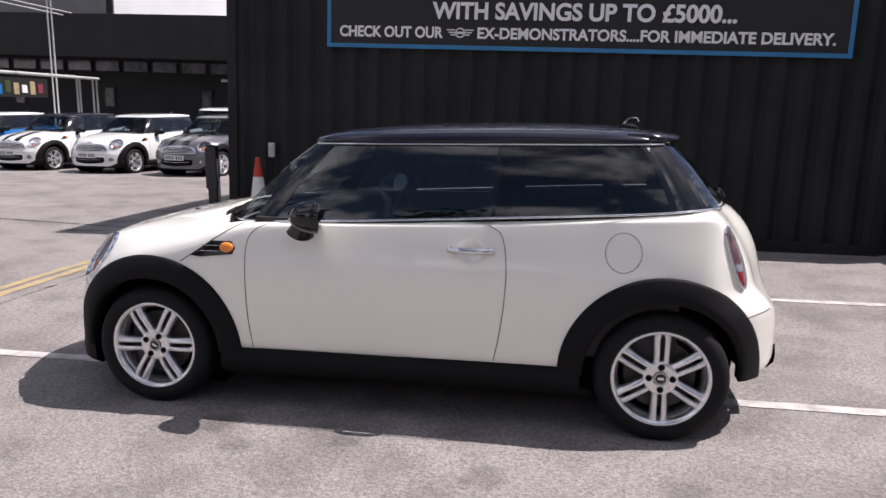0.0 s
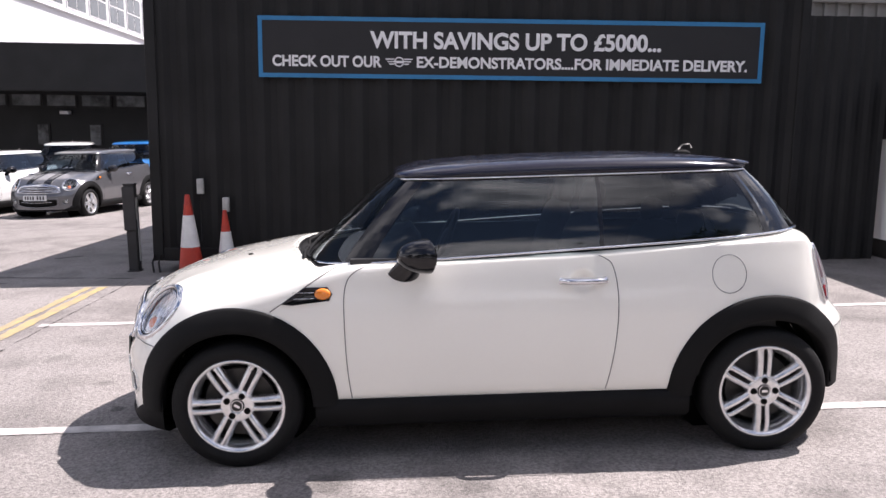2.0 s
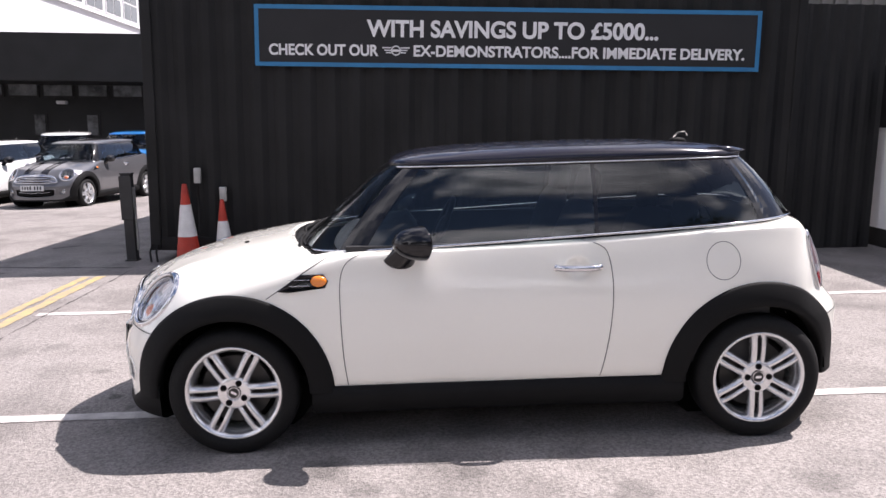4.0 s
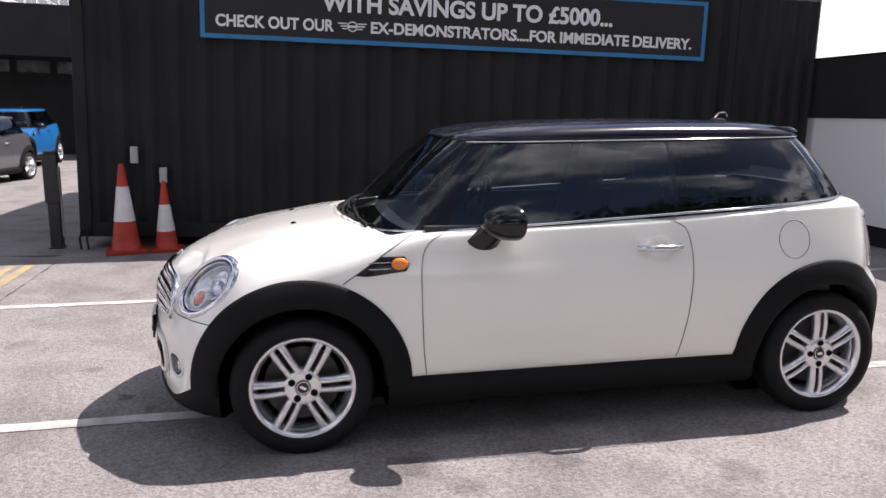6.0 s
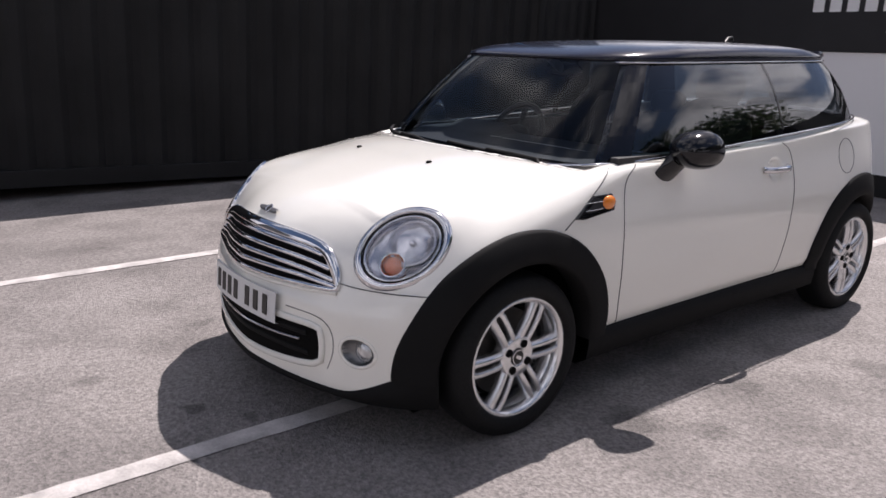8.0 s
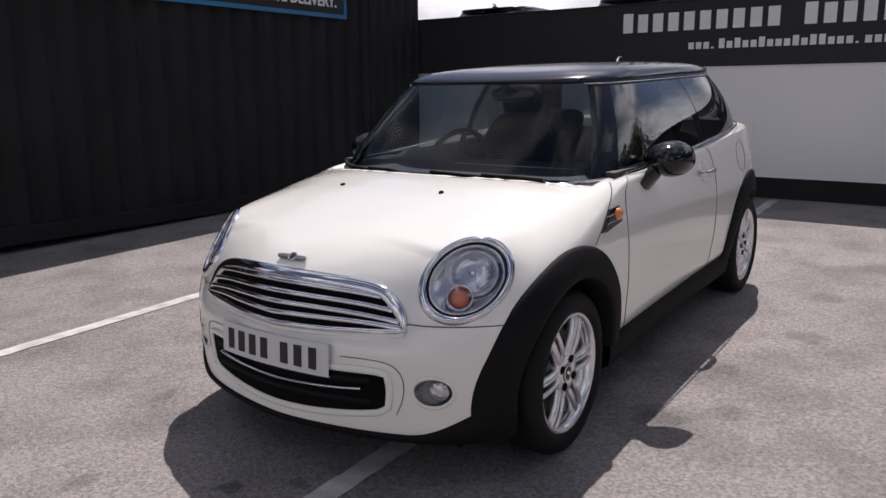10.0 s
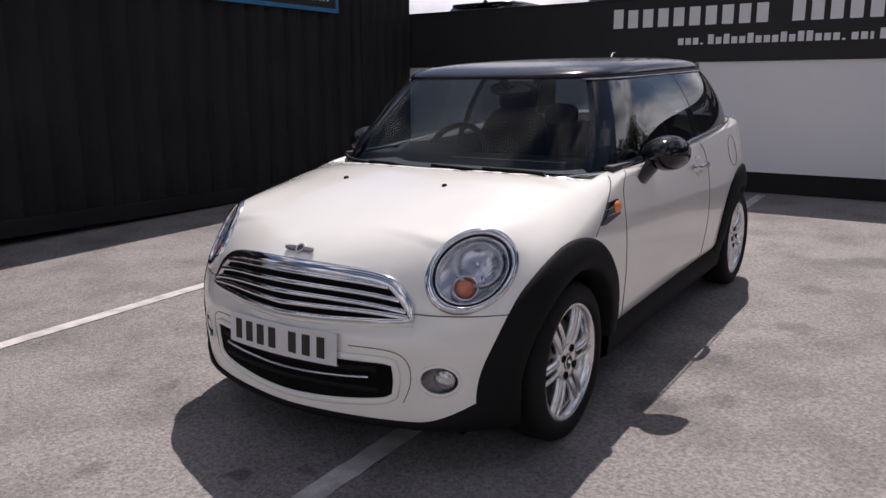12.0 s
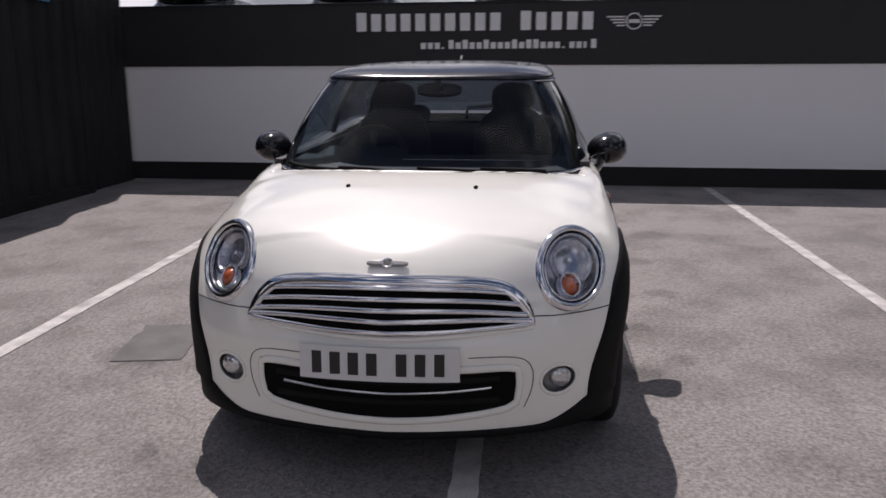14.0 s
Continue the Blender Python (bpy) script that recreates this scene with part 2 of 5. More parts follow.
def box(bm, lo, hi, m=None):
    """An axis-aligned block added to bm, moved by m."""
    vs = [bm.verts.new(Vector((x, y, z)) if m is None else m @ Vector((x, y, z))) for x in (lo[0], hi[0]) for y in (lo[1], hi[1]) for z in (lo[2], hi[2])]
    for f in ((0, 1, 3, 2), (4, 6, 7, 5), (0, 4, 5, 1), (2, 3, 7, 6), (0, 2, 6, 4), (1, 5, 7, 3)):
        bm.faces.new([vs[i] for i in f])
    return vs


def block(lo, hi, m=None):
    bm = bmesh.new()
    box(bm, lo, hi, m)
    return bm


def grid(bm, rows, close_u=False, close_v=False):
    """Faces between rows of points; returns the vertices."""
    vs = [[bm.verts.new(p) for p in row] for row in rows]
    nu, nv = len(vs), len(vs[0])
    for i in range(nu - (0 if close_u else 1)):
        for j in range(nv - (0 if close_v else 1)):
            a, b, c, d = vs[i][j], vs[(i + 1) % nu][j], vs[(i + 1) % nu][(j + 1) % nv], vs[i][(j + 1) % nv]
            bm.faces.new((a, b, c, d))
    return vs


def lathe(bm, profile, steps=32, m=None, axis="Y"):
    """Turns a profile of (radius, along) about an axis."""
    rows = []
    for i in range(steps):
        a = 2 * math.pi * i / steps
        row = []
        for r, h in profile:
            p = Vector((r * math.cos(a), h, r * math.sin(a))) if axis == "Y" else Vector((r * math.cos(a), r * math.sin(a), h)) if axis == "Z" else Vector((h, r * math.cos(a), r * math.sin(a)))
            row.append(p if m is None else m @ p)
        rows.append(row)
    return grid(bm, rows, close_u=True)


def sweep(bm, pts, radius, closed=False, sides=8, flat=1.0, ups=None):
    """A tube along points; flat squeezes it along ups (or world up)."""
    pts = [Vector(p) for p in pts]
    n = len(pts)
    rows = []
    for i, p in enumerate(pts):
        a = pts[(i - 1) % n] if closed or i else p
        b = pts[(i + 1) % n] if closed or i < n - 1 else p
        t = (b - a).normalized()
        up = Vector(ups[i]) if ups else Vector((0, 0, 1)) if abs(t.z) < 0.95 else Vector((1, 0, 0))
        s = t.cross(up).normalized()
        u = s.cross(t)
        rows.append([p + s * (radius * math.cos(k * 2 * math.pi / sides)) + u * (radius * flat * math.sin(k * 2 * math.pi / sides)) for k in range(sides)])
    vs = grid(bm, rows, close_u=closed, close_v=True)
    if not closed:
        bm.faces.new(vs[0][::-1])
        bm.faces.new(vs[-1])


def curve(keys):
    """A smooth monotone curve through (x, value) keys."""
    xs, ys = np.array([k[0] for k in keys], float), np.array([k[1] for k in keys], float)
    h, d = np.diff(xs), np.diff(ys) / np.diff(xs)
    m = np.zeros(len(xs))
    m[0], m[-1] = d[0], d[-1]
    for i in range(1, len(xs) - 1):
        if d[i - 1] * d[i] > 0:
            w1, w2 = 2 * h[i] + h[i - 1], h[i] + 2 * h[i - 1]
            m[i] = (w1 + w2) / (w1 / d[i - 1] + w2 / d[i])

    def f(x):
        x = min(max(x, xs[0]), xs[-1])
        i = min(int(np.searchsorted(xs, x, side="right")) - 1, len(h) - 1)
        t = (x - xs[i]) / h[i]
        return float((2 * t ** 3 - 3 * t * t + 1) * ys[i] + (t ** 3 - 2 * t * t + t) * h[i] * m[i] + (3 * t * t - 2 * t ** 3) * ys[i + 1] + (t ** 3 - t * t) * h[i] * m[i + 1])

    return f


def words(name, text, x0, x1, base, height, material, parent, depth=0.003, thick=0.0, label=""):
    """Flat lettering in the x-z plane, set to a width and cap height, facing -y."""
    cu = bpy.data.curves.new(name, "FONT")
    cu.body, cu.extrude, cu.offset = text, 0.01, thick
    tmp = bpy.data.objects.new(name, cu)
    me = bpy.data.meshes.new_from_object(tmp)
    bpy.data.objects.remove(tmp)
    co = np.empty(len(me.vertices) * 3)
    me.vertices.foreach_get("co", co)
    co = co.reshape(-1, 3)
    cap = 0.69
    w0, w1 = co[:, 0].min(), co[:, 0].max()
    out = np.column_stack([x0 + (co[:, 0] - w0) * (x1 - x0) / (w1 - w0), -np.sign(co[:, 2]) * depth, base + co[:, 1] * height / cap])
    me.vertices.foreach_set("co", out.ravel())
    me.materials.append(material)
    ob = new(name, me)
    ob.parent = parent
    if label:
        ob["label"] = label
    return ob


# ---- the ground ----
def lot_height(x, y=0.0):
    """The lot rises towards +x and falls away beyond the container."""
    return RISE * min(max(x, -30.0), 20.0) - 0.014 * min(max(y - 6.0, 0.0), 8.0)


def on_lot(x, y, turn=0.0):
    """A pose on the sloping lot."""
    return Matrix.Translation((x, y, lot_height(x, y))) @ pose(0, 0, 0, 0, -SLOPE_DEG, 0) @ pose(0, 0, 0, 0, 0, turn)


bm = bmesh.new()
xs = [-400, -120, -30, -14, -6, 0, 6, 20, 60, 400]
ys = [-400, -120, -40, -15, 0, 6, 10, 14, 20, 40, 120, 400]
grid(bm, [[(x, y, lot_height(x, y)) for y in ys] for x in xs])
bmesh.ops.recalc_face_normals(bm, faces=bm.faces)
ground = tagged(part("ground", bm, M_ASPHALT), "pale worn asphalt car park with oil stains", "ground", kind="structure")


def painted_line(name, x0, y0, x1, y1, width, material, label, wobble=0.004, seed=1):
    """A thin strip of paint with uneven edges, 4 mm above the lot."""
    rng = random.Random(seed)
    bm = bmesh.new()
    a, b = Vector((x0, y0)), Vector((x1, y1))
    d = (b - a)
    nrm = Vector((-d.y, d.x)).normalized() * width / 2
    k = max(2, int(d.length / 0.08))
    rows = []
    for i in range(k + 1):
        p = a + d * (i / k)
        e0, e1 = p + nrm * (1 + rng.uniform(-1, 1) * wobble / width * 2), p - nrm * (1 + rng.uniform(-1, 1) * wobble / width * 2)
        rows.append([(q.x, q.y, lot_height(q.x) + 0.004) for q in (e0, e1)])
    grid(bm, rows)
    bmesh.ops.recalc_face_normals(bm, faces=bm.faces)
    return tagged(part(name, bm, material), label, "road marking", group="bay lines", kind="structure")


for i, y in enumerate((-2.55, -0.247, 2.13)):
    painted_line("bay_line", -3.5, y - 0.02, 4.85, y + 0.03, 0.095, M_LINE, "worn white parking bay line on the asphalt", seed=i)
painted_line("yellow_line", -3.62, 0.3, -3.62, 3.75, 0.10, M_YELLOW, "faded yellow edge line on the asphalt", 0.012, 7)
painted_line("yellow_line", -3.78, 0.3, -3.76, 3.75, 0.085, M_YELLOW, "faded yellow edge line on the asphalt", 0.012, 8)


M_PATCH = mat("patched_asphalt", (0.135, 0.128, 0.124), 0.9, vary=0.3, scale=5, fine=70, bump=0.5)
painted_line("ground_patch", -0.88, 1.34, -0.36, 1.43, 0.34, M_PATCH, "darker repaired patch in the asphalt", 0.02, 15)
M_CRACK = mat("tarred_joint", (0.035, 0.033, 0.033), 0.85, vary=0.4, scale=9, fine=80)
painted_line("ground_joint", -9.5, 5.1, -3.45, 4.2, 0.035, M_CRACK, "dark tarred joint across the asphalt", 0.014, 11)
painted_line("ground_joint", -3.42, 0.2, -3.42, 4.1, 0.010, M_CRACK, "dark tarred joint across the asphalt", 0.010, 12)
painted_line("ground_joint", -5.2, 4.02, -4.75, 4.05, 0.05, M_CRACK, "dark tarred joint across the asphalt", 0.02, 13)
painted_line("ground_joint", -5.0, 5.75, -4.72, 5.95, 0.05, M_CRACK, "dark tarred joint across the asphalt", 0.02, 14)


# ---- the black container with its banner ----
def corrugated(x0, x1, y, z0, z1, period=0.27, depth=0.045):
    bm = bmesh.new()
    xs, n = [], int(round((x1 - x0) / period))
    p = (x1 - x0) / n
    pts = []
    for i in range(n):
        a = x0 + i * p
        pts += [(a, 0), (a + 0.26 * p, 0), (a + 0.5 * p, depth), (a + 0.76 * p, depth)]
    pts.append((x1, 0))
    grid(bm, [[(x, y + d, z) for z in (z0, z1)] for x, d in pts])
    bmesh.ops.recalc_face_normals(bm, faces=bm.faces)
    return bm


WALL_Y = 4.49
# the container stands a little askew to the bays
ALONG = Matrix.Translation((0.7, WALL_Y, 0)) @ pose(0, 0, 0, 0, 0, -1.3) @ Matrix.Translation((-0.7, -WALL_Y, 0))
C0, C1, CZ0, CZ1 = -3.36, 3.98, 0.05, 3.3
container = thing("shipping_container", "black corrugated steel shipping container along the parking bays", "container", ALONG)
part("corrugated_side", corrugated(C0 + 0.12, C1 - 0.1, WALL_Y, CZ0 + 0.15, CZ1 - 0.08), M_STEEL, container)
part("bottom_rail", block((C0 + 0.12, WALL_Y - 0.02, CZ0), (C1 - 0.1, WALL_Y + 0.1, CZ0 + 0.15)), M_STEEL, container, bevel=0.01)
part("top_rail", block((C0 + 0.12, WALL_Y - 0.02, CZ1 - 0.08), (C1 - 0.1, WALL_Y + 0.08, CZ1)), M_STEEL, container, bevel=0.01)
part("corner_post", block((C0, WALL_Y - 0.03, CZ0), (C0 + 0.12, WALL_Y + 0.12, CZ1)), M_STEEL, container, bevel=0.012)
part("corner_post", block((C1 - 0.1, WALL_Y - 0.03, CZ0), (C1, WALL_Y + 0.12, CZ1)), M_STEEL, container, bevel=0.012)
bm = bmesh.new()
for k in (0.0, 0.07):
    sweep(bm, [(C0 + 0.03 + k, WALL_Y - 0.05, 0.12), (C0 + 0.01 + k, WALL_Y - 0.09, 0.04), (C0 + 0.03 + k, WALL_Y - 0.11, -0.07)], 0.012, sides=6)
part("corner_foot", bm, M_STEEL, container, smooth=True)
part("roof", block((C0, WALL_Y + 0.08, CZ1 - 0.03), (C1, WALL_Y + 2.44, CZ1 - 0.005)), M_STEEL, container)
part("end_wall", block((C0 + 0.02, WALL_Y + 0.12, CZ0), (C0 + 0.06, WALL_Y + 2.44, CZ1 - 0.03)), M_STEEL, container)
part("end_wall", block((C1 - 0.06, WALL_Y + 0.12, CZ0), (C1 - 0.02, WALL_Y + 2.44, CZ1 - 0.03)), M_STEEL, container)
part("back_wall", block((C0 + 0.06, WALL_Y + 2.4, CZ0), (C1 - 0.06, WALL_Y + 2.44, CZ1 - 0.03)), M_STEEL, container)

for k in (1, 2):
    tagged(copy_thing(container, ALONG @ Matrix.Translation((0, 2.5 * k, 0))), "black steel shipping container standing behind the first", "container")

banner = thing("sign_banner", "dark promotional banner with blue border and white capitals", "sign", ALONG @ pose(0, WALL_Y - 0.004, 0))
SX0, SX1, SZ0, SZ1 = -2.118, 3.471, 2.116, 2.772
part("board", block((SX0, -0.018, SZ0), (SX1, 0, SZ1)), M_BANNER, banner)
BW = 0.045
for lo, hi in (((SX0, SZ0), (SX1, SZ0 + BW)), ((SX0, SZ1 - BW), (SX1, SZ1)), ((SX0, SZ0 + BW), (SX0 + BW, SZ1 - BW)), ((SX1 - BW, SZ0 + BW), (SX1, SZ1 - BW))):
    part("border", block((lo[0], -0.022, lo[1]), (hi[0], -0.0185, hi[1])), M_BLUE, banner, "blue border strip")
face = thing("lettering", "", "", pose(0, -0.022, 0))
face.parent = banner
words("top_line", "WITH SAVINGS UP TO £5000...", -0.893, 2.326, 2.448, 0.169, M_LETTER, face, thick=0.030)
words("lower_line", "CHECK OUT OUR", -1.965, -0.766, 2.241, 0.112, M_LETTER, face, thick=0.030)
words("lower_line", "EX-DEMONSTRATORS....FOR IMMEDIATE DELIVERY.", -0.379, 3.302, 2.241, 0.112, M_LETTER, face, thick=0.030)


def winged_badge(parent, cx, cz, w, material, y=-0.003):
    """A plain ring with three bars to either side."""
    bm = bmesh.new()
    r = w * 0.16
    pts = [(cx + r * math.cos(a), y, cz + r * math.sin(a)) for a in np.linspace(0, 2 * math.pi, 25)[:-1]]
    sweep(bm, pts, w * 0.022, closed=True, sides=6, ups=[(0, 1, 0)] * 24)
    box(bm, (cx - r * 0.8, y - 0.002, cz - r * 0.25), (cx + r * 0.8, y + 0.002, cz + r * 0.25))
    for s in (-1, 1):
        for k in range(3):
            z = cz + r * (0.62 - 0.55 * k)
            ln = w * (0.5 - 0.07 * k)
            a, b = sorted((cx + s * r * 1.12, cx + s * ln))
            box(bm, (a, y - 0.002, z - r * 0.13), (b, y + 0.002, z + r * 0.13))
    return part("badge", bm, material, parent, "plain winged ring emblem")


winged_badge(face, -0.573, 2.296, 0.30, M_GREYLET)

hoarding = thing("hoarding_panel", "black corrugated hoarding panel beside the container", "hoarding", ALONG)
part("sheet", corrugated(C1 + 0.01, 4.95, WALL_Y + 0.05, 0.06, 2.87, 0.2, 0.02), M_HOARD, hoarding)
part("post", block((C1 + 0.01, WALL_Y + 0.1, 0.06), (C1 + 0.09, WALL_Y + 0.18, 2.87)), M_HOARD, hoarding)
part("post", block((4.85, WALL_Y + 0.1, 0.06), (4.93, WALL_Y + 0.18, 2.87)), M_HOARD, hoarding)

# ---- the white wall with its black fascia ----
WALL_X, WALL_TURN = 4.97, -1.2
wall = thing("boundary_wall", "low white panel wall with black fascia and plinth", "wall", pose(WALL_X, 0, 0, 0, 0, WALL_TURN), kind="structure")
g = 0.205
part("plinth", block((0.03, -14, g - 0.15), (0.22, 4.86, g + 0.16)), M_HOARD, wall)
for i in range(8):
    y1 = 4.86 - i * 2.4
    part("panel", block((0, max(y1 - 2.399, -14), g + 0.15), (0.03, y1, g + 1.31)), M_PANEL, wall)
part("fascia", block((-0.02, -14, g + 1.312), (0.05, 4.86, g + 2.0)), M_BANNER, wall, "black fascia board")
part("core", block((0.05, -14, g + 0.16), (0.2, 4.86, g + 1.98)), M_HOARD, wall)
part("capping", block((-0.03, -14, g + 2.0), (0.22, 4.86, g + 2.02)), M_HOARD, wall)


# ---- the car ----
from mathutils.bvhtree import BVHTree

FRONT_X, REAR_X = -1.897, 1.85
AXLES = (-1.2335, 1.2335)
HUB_Z, TYRE_R = 0.294, 0.302
bonnet_line = curve([(-1.918, 0.50), (-1.906, 0.575), (-1.876, 0.65), (-1.815, 0.728), (-1.71, 0.795), (-1.5, 0.862), (-1.24, 0.920), (-1.0, 0.950), (-0.8, 0.952), (-0.5, 0.945), (0.4, 0.974), (1.3, 1.029), (1.45, 1.042), (1.56, 1.026), (1.65, 0.955), (1.715, 0.845), (1.765, 0.67), (1.82, 0.52), (1.85, 0.43)])
shoulder_line = curve([(-1.918, 0.47), (-1.89, 0.48), (-1.8, 0.51), (-1.6, 0.57), (-1.2, 0.70), (-0.9, 0.82), (-0.6, 0.90), (0.4, 0.945), (1.2, 0.985), (1.42, 0.972), (1.55, 0.875), (1.68, 0.66), (1.85, 0.41)])
bottom_line = curve([(-1.918, 0.210), (-1.88, 0.193), (-1.8, 0.195), (-1.2, 0.25), (-0.8, 0.295), (0.8, 0.315), (1.3, 0.31), (1.7, 0.28), (1.80, 0.31), (1.85, 0.40)])
crown_power = curve([(-1.918, 2.0), (-1.75, 2.4), (-1.5, 2.8), (-1.0, 2.9), (-0.6, 5.0), (1.2, 5.0), (1.45, 5.5), (1.6, 3.6), (1.85, 2.0)])
# how far the sides lean in, by height, and how strongly that shows along the car
side_lean = curve([(0.20, 0.045), (0.30, 0.03), (0.42, 0.012), (0.55, 0.0), (0.66, 0.001), (0.76, 0.012), (0.85, 0.032), (0.92, 0.052), (0.98, 0.07), (1.05, 0.085)])
lean_share = curve([(-1.918, 0.3), (-1.4, 0.3), (-0.9, 1.0), (1.85, 1.0)])


def half_width(x):
    w = 0.812
    if x < -1.1:
        s = (-1.1 - x) / (-1.1 - FRONT_X)
        return w * max(0.0, 1 - s ** 4.8) ** (1 / 1.52)
    if x > 1.0:
        s = (x - 1.0) / (REAR_X - 1.0)
        return w * max(0.0, 1 - s ** 3.2) ** (1 / 2.3)
    return w - 0.012 * (1 - (x / 1.1) ** 2)


def body_section(x, m_low=18, m_up=34):
    """Half section from the sill up to the centre line: (y, z) pairs."""
    zb, zs, zt, w, n = bottom_line(x), shoulder_line(x), bonnet_line(x), half_width(x), crown_power(x)
    zs = min(zs, zt - 0.004)
    zb = min(zb, zs - 0.004)
    share = lean_share(x)
    out = []
    for k in range(m_low):
        z = zb + (zs - zb) * k / m_low
        out.append((w * (1 - side_lean(z) * share) * (1 if k else 0.985), z))
    for k in range(m_up + 1):
        a = math.pi / 2 * k / m_up
        z = zs + (zt - zs) * math.sin(a) ** (2 / (n if n > 2.6 else 2.1))
        out.append((w * (1 - side_lean(z) * share) * max(0.0, math.cos(a)) ** (2 / n), z))
    return out


# headlamp ovals: centre, outward axis and the two half axes
LAMP_C = Vector((-1.617, 0.605, 0.709))
LAMP_N = Vector((-0.66, 0.532, 0.53)).normalized()
LAMP_V = Vector((0.749, 0.419, 0.513)).normalized()
LAMP_U = LAMP_V.cross(LAMP_N).normalized()
LAMP_RU, LAMP_RV = 0.124, 0.166


def lamp_radius(p):
    q = Vector((p[0], abs(p[1]), p[2])) - LAMP_C
    if abs(q.dot(LAMP_N)) > 0.3:
        return 9.0
    return math.hypot(q.dot(LAMP_U) / LAMP_RU, q.dot(LAMP_V) / LAMP_RV)


def arch_distance(p):
    return min(math.hypot(p[0] - a, p[2] - HUB_Z) for a in AXLES) if abs(p[1]) > 0.5 else 9.0


def body_stations():
    xs = []
    for i in range(40):
        xs.append(FRONT_X + 0.45 * (1 - math.cos(math.pi / 2 * i / 40)))
    xs += list(np.arange(FRONT_X + 0.465, REAR_X - 0.44, 0.021))
    for i in range(30):
        xs.append(REAR_X - 0.43 * (1 - math.cos(math.pi / 2 * (30 - i - 1) / 30)))
    return xs


rows = []
for x in body_stations():
    half = body_section(x)
    rows.append([Vector((x, -y, z)) for y, z in half] + [Vector((x, y, z)) for y, z in half[-2::-1]])


def smooth(a, b, x):
    t = min(max((x - a) / (b - a), 0.0), 1.0)
    return t * t * (3 - 2 * t)


def drawn_back(p):
    """The nose falls back on either side of the grille, and the tail draws in above the bumper."""
    if p.x < -1.58:
        back = min(1.0, abs(p.y) / 0.46) ** 1.8 * (1 - smooth(0.56, 0.78, abs(p.y))) * smooth(0.45, 0.60, p.z) * (1 - smooth(-1.78, -1.60, p.x))
        p = p + Vector((0.056 * back, 0, 0))
    if p.x > 1.38:
        fore = smooth(0.15, 0.5, abs(p.y)) * smooth(0.56, 0.70, p.z) * smooth(1.38, 1.62, p.x)
        p = p - Vector((0.07 * fore, 0, 0))
    return p


rows = [[drawn_back(p) for p in row] for row in rows]
plain = bmesh.new()
grid(plain, rows)
PLAIN = BVHTree.FromBMesh(plain)
plain.free()


def ring_gap(a):
    """How far the plain body stands above the headlamp's plane, round its edge."""
    q = LAMP_C + LAMP_U * (LAMP_RU * math.cos(a)) + LAMP_V * (LAMP_RV * math.sin(a))
    hit = PLAIN.ray_cast(q + LAMP_N * 0.4, -LAMP_N)[0]
    return (hit - q).dot(LAMP_N) + 0.004


GAPS = [sum(ring_gap(2 * math.pi * (k + j) / 72) for j in range(-3, 4)) / 7 for k in range(72)]


def shaped(p):
    """Blends the headlamp seats into the wings and presses the scuttle behind the bonnet's edge."""
    rho = lamp_radius(p)
    if rho < 2.6:
        s = -1 if p.y < 0 else 1
        q = Vector((p.x, abs(p.y), p.z))
        o = q - LAMP_C
        k = math.atan2(o.dot(LAMP_V) / LAMP_RV, o.dot(LAMP_U) / LAMP_RU) / (2 * math.pi) * 72 % 72
        gap = GAPS[int(k) % 72] * (1 - k % 1) + GAPS[(int(k) + 1) % 72] * (k % 1)
        flat = 1 - smooth(0.92, 1.04, rho)
        d = flat * (o.dot(LAMP_N) + 0.004) + (1 - flat) * gap * (1 - smooth(0.9, 2.6 if gap < 0 else 2.1, rho))
        q -= LAMP_N * d
        p = Vector((q.x, s * q.y, q.z))
    if p.x < -1.5:
        push = smooth(0.30, 0.42, p.z) * (1 - smooth(0.496, 0.522, p.z)) * (1 - smooth(0.18, 0.60, abs(p.y)))
        p = p - Vector((0.012 * push, 0, 0))
    if -1.1 < p.x < -0.6:
        edge = -1.035 + 0.18 * (p.y / 0.7) ** 2
        p = p - Vector((0, 0, 0.05 * smooth(edge, edge + 0.03, p.x) * (1 - smooth(0.64, 0.70, abs(p.y)))))
    return p


rows = [[shaped(p) for p in row] for row in rows]
full = bmesh.new()
grid(full, rows)
bmesh.ops.recalc_face_normals(full, faces=full.faces)
BODY = BVHTree.FromBMesh(full)


def onto(p, d, lift=0.0, tree=BODY):
    """The point where a ray from outside along d meets the body, lifted off it, and the outward normal."""
    d = Vector(d).normalized()
    hit, nrm, _, _ = tree.ray_cast(Vector(p) - d * 3.0, d)
    if hit is None:
        hit, nrm, _, _ = tree.find_nearest(Vector(p))
    if nrm.dot(d) > 0:
        nrm = -nrm
    return hit + nrm * lift, nrm


def side_point(x, z, s, lift=0.0):
    return onto((x, s * 0.8, z), (0, -s, 0), lift)


car = thing("parked_car", "cream-white three-door hatchback with black roof and black wheel-arch trim", "car", SLOPE.copy())


def under_glass(f):
    """The open top of the shell, inside the window line."""
    c = f.calc_center_median()
    reach = abs(c.x - 0.33) / (1.27 if c.x < 0.33 else 1.21)
    half = 0.745 * max(0.0, 1 - reach ** (5.0 if c.x < 0.33 else 4.2)) ** 0.22 - 0.035
    return -0.90 < c.x < 1.46 and abs(c.y) < half and c.z > 0.85 and abs(f.normal.z) > 0.5


def handle_seat(p):
    return math.hypot((p.x - 0.365) / 0.070, (p.z - 0.842) / 0.058) if abs(p.y) > 0.6 else 9.0


full.normal_update()
FOG = (0.563, 0.360)
FOG_RU, FOG_RV = 0.060, 0.052


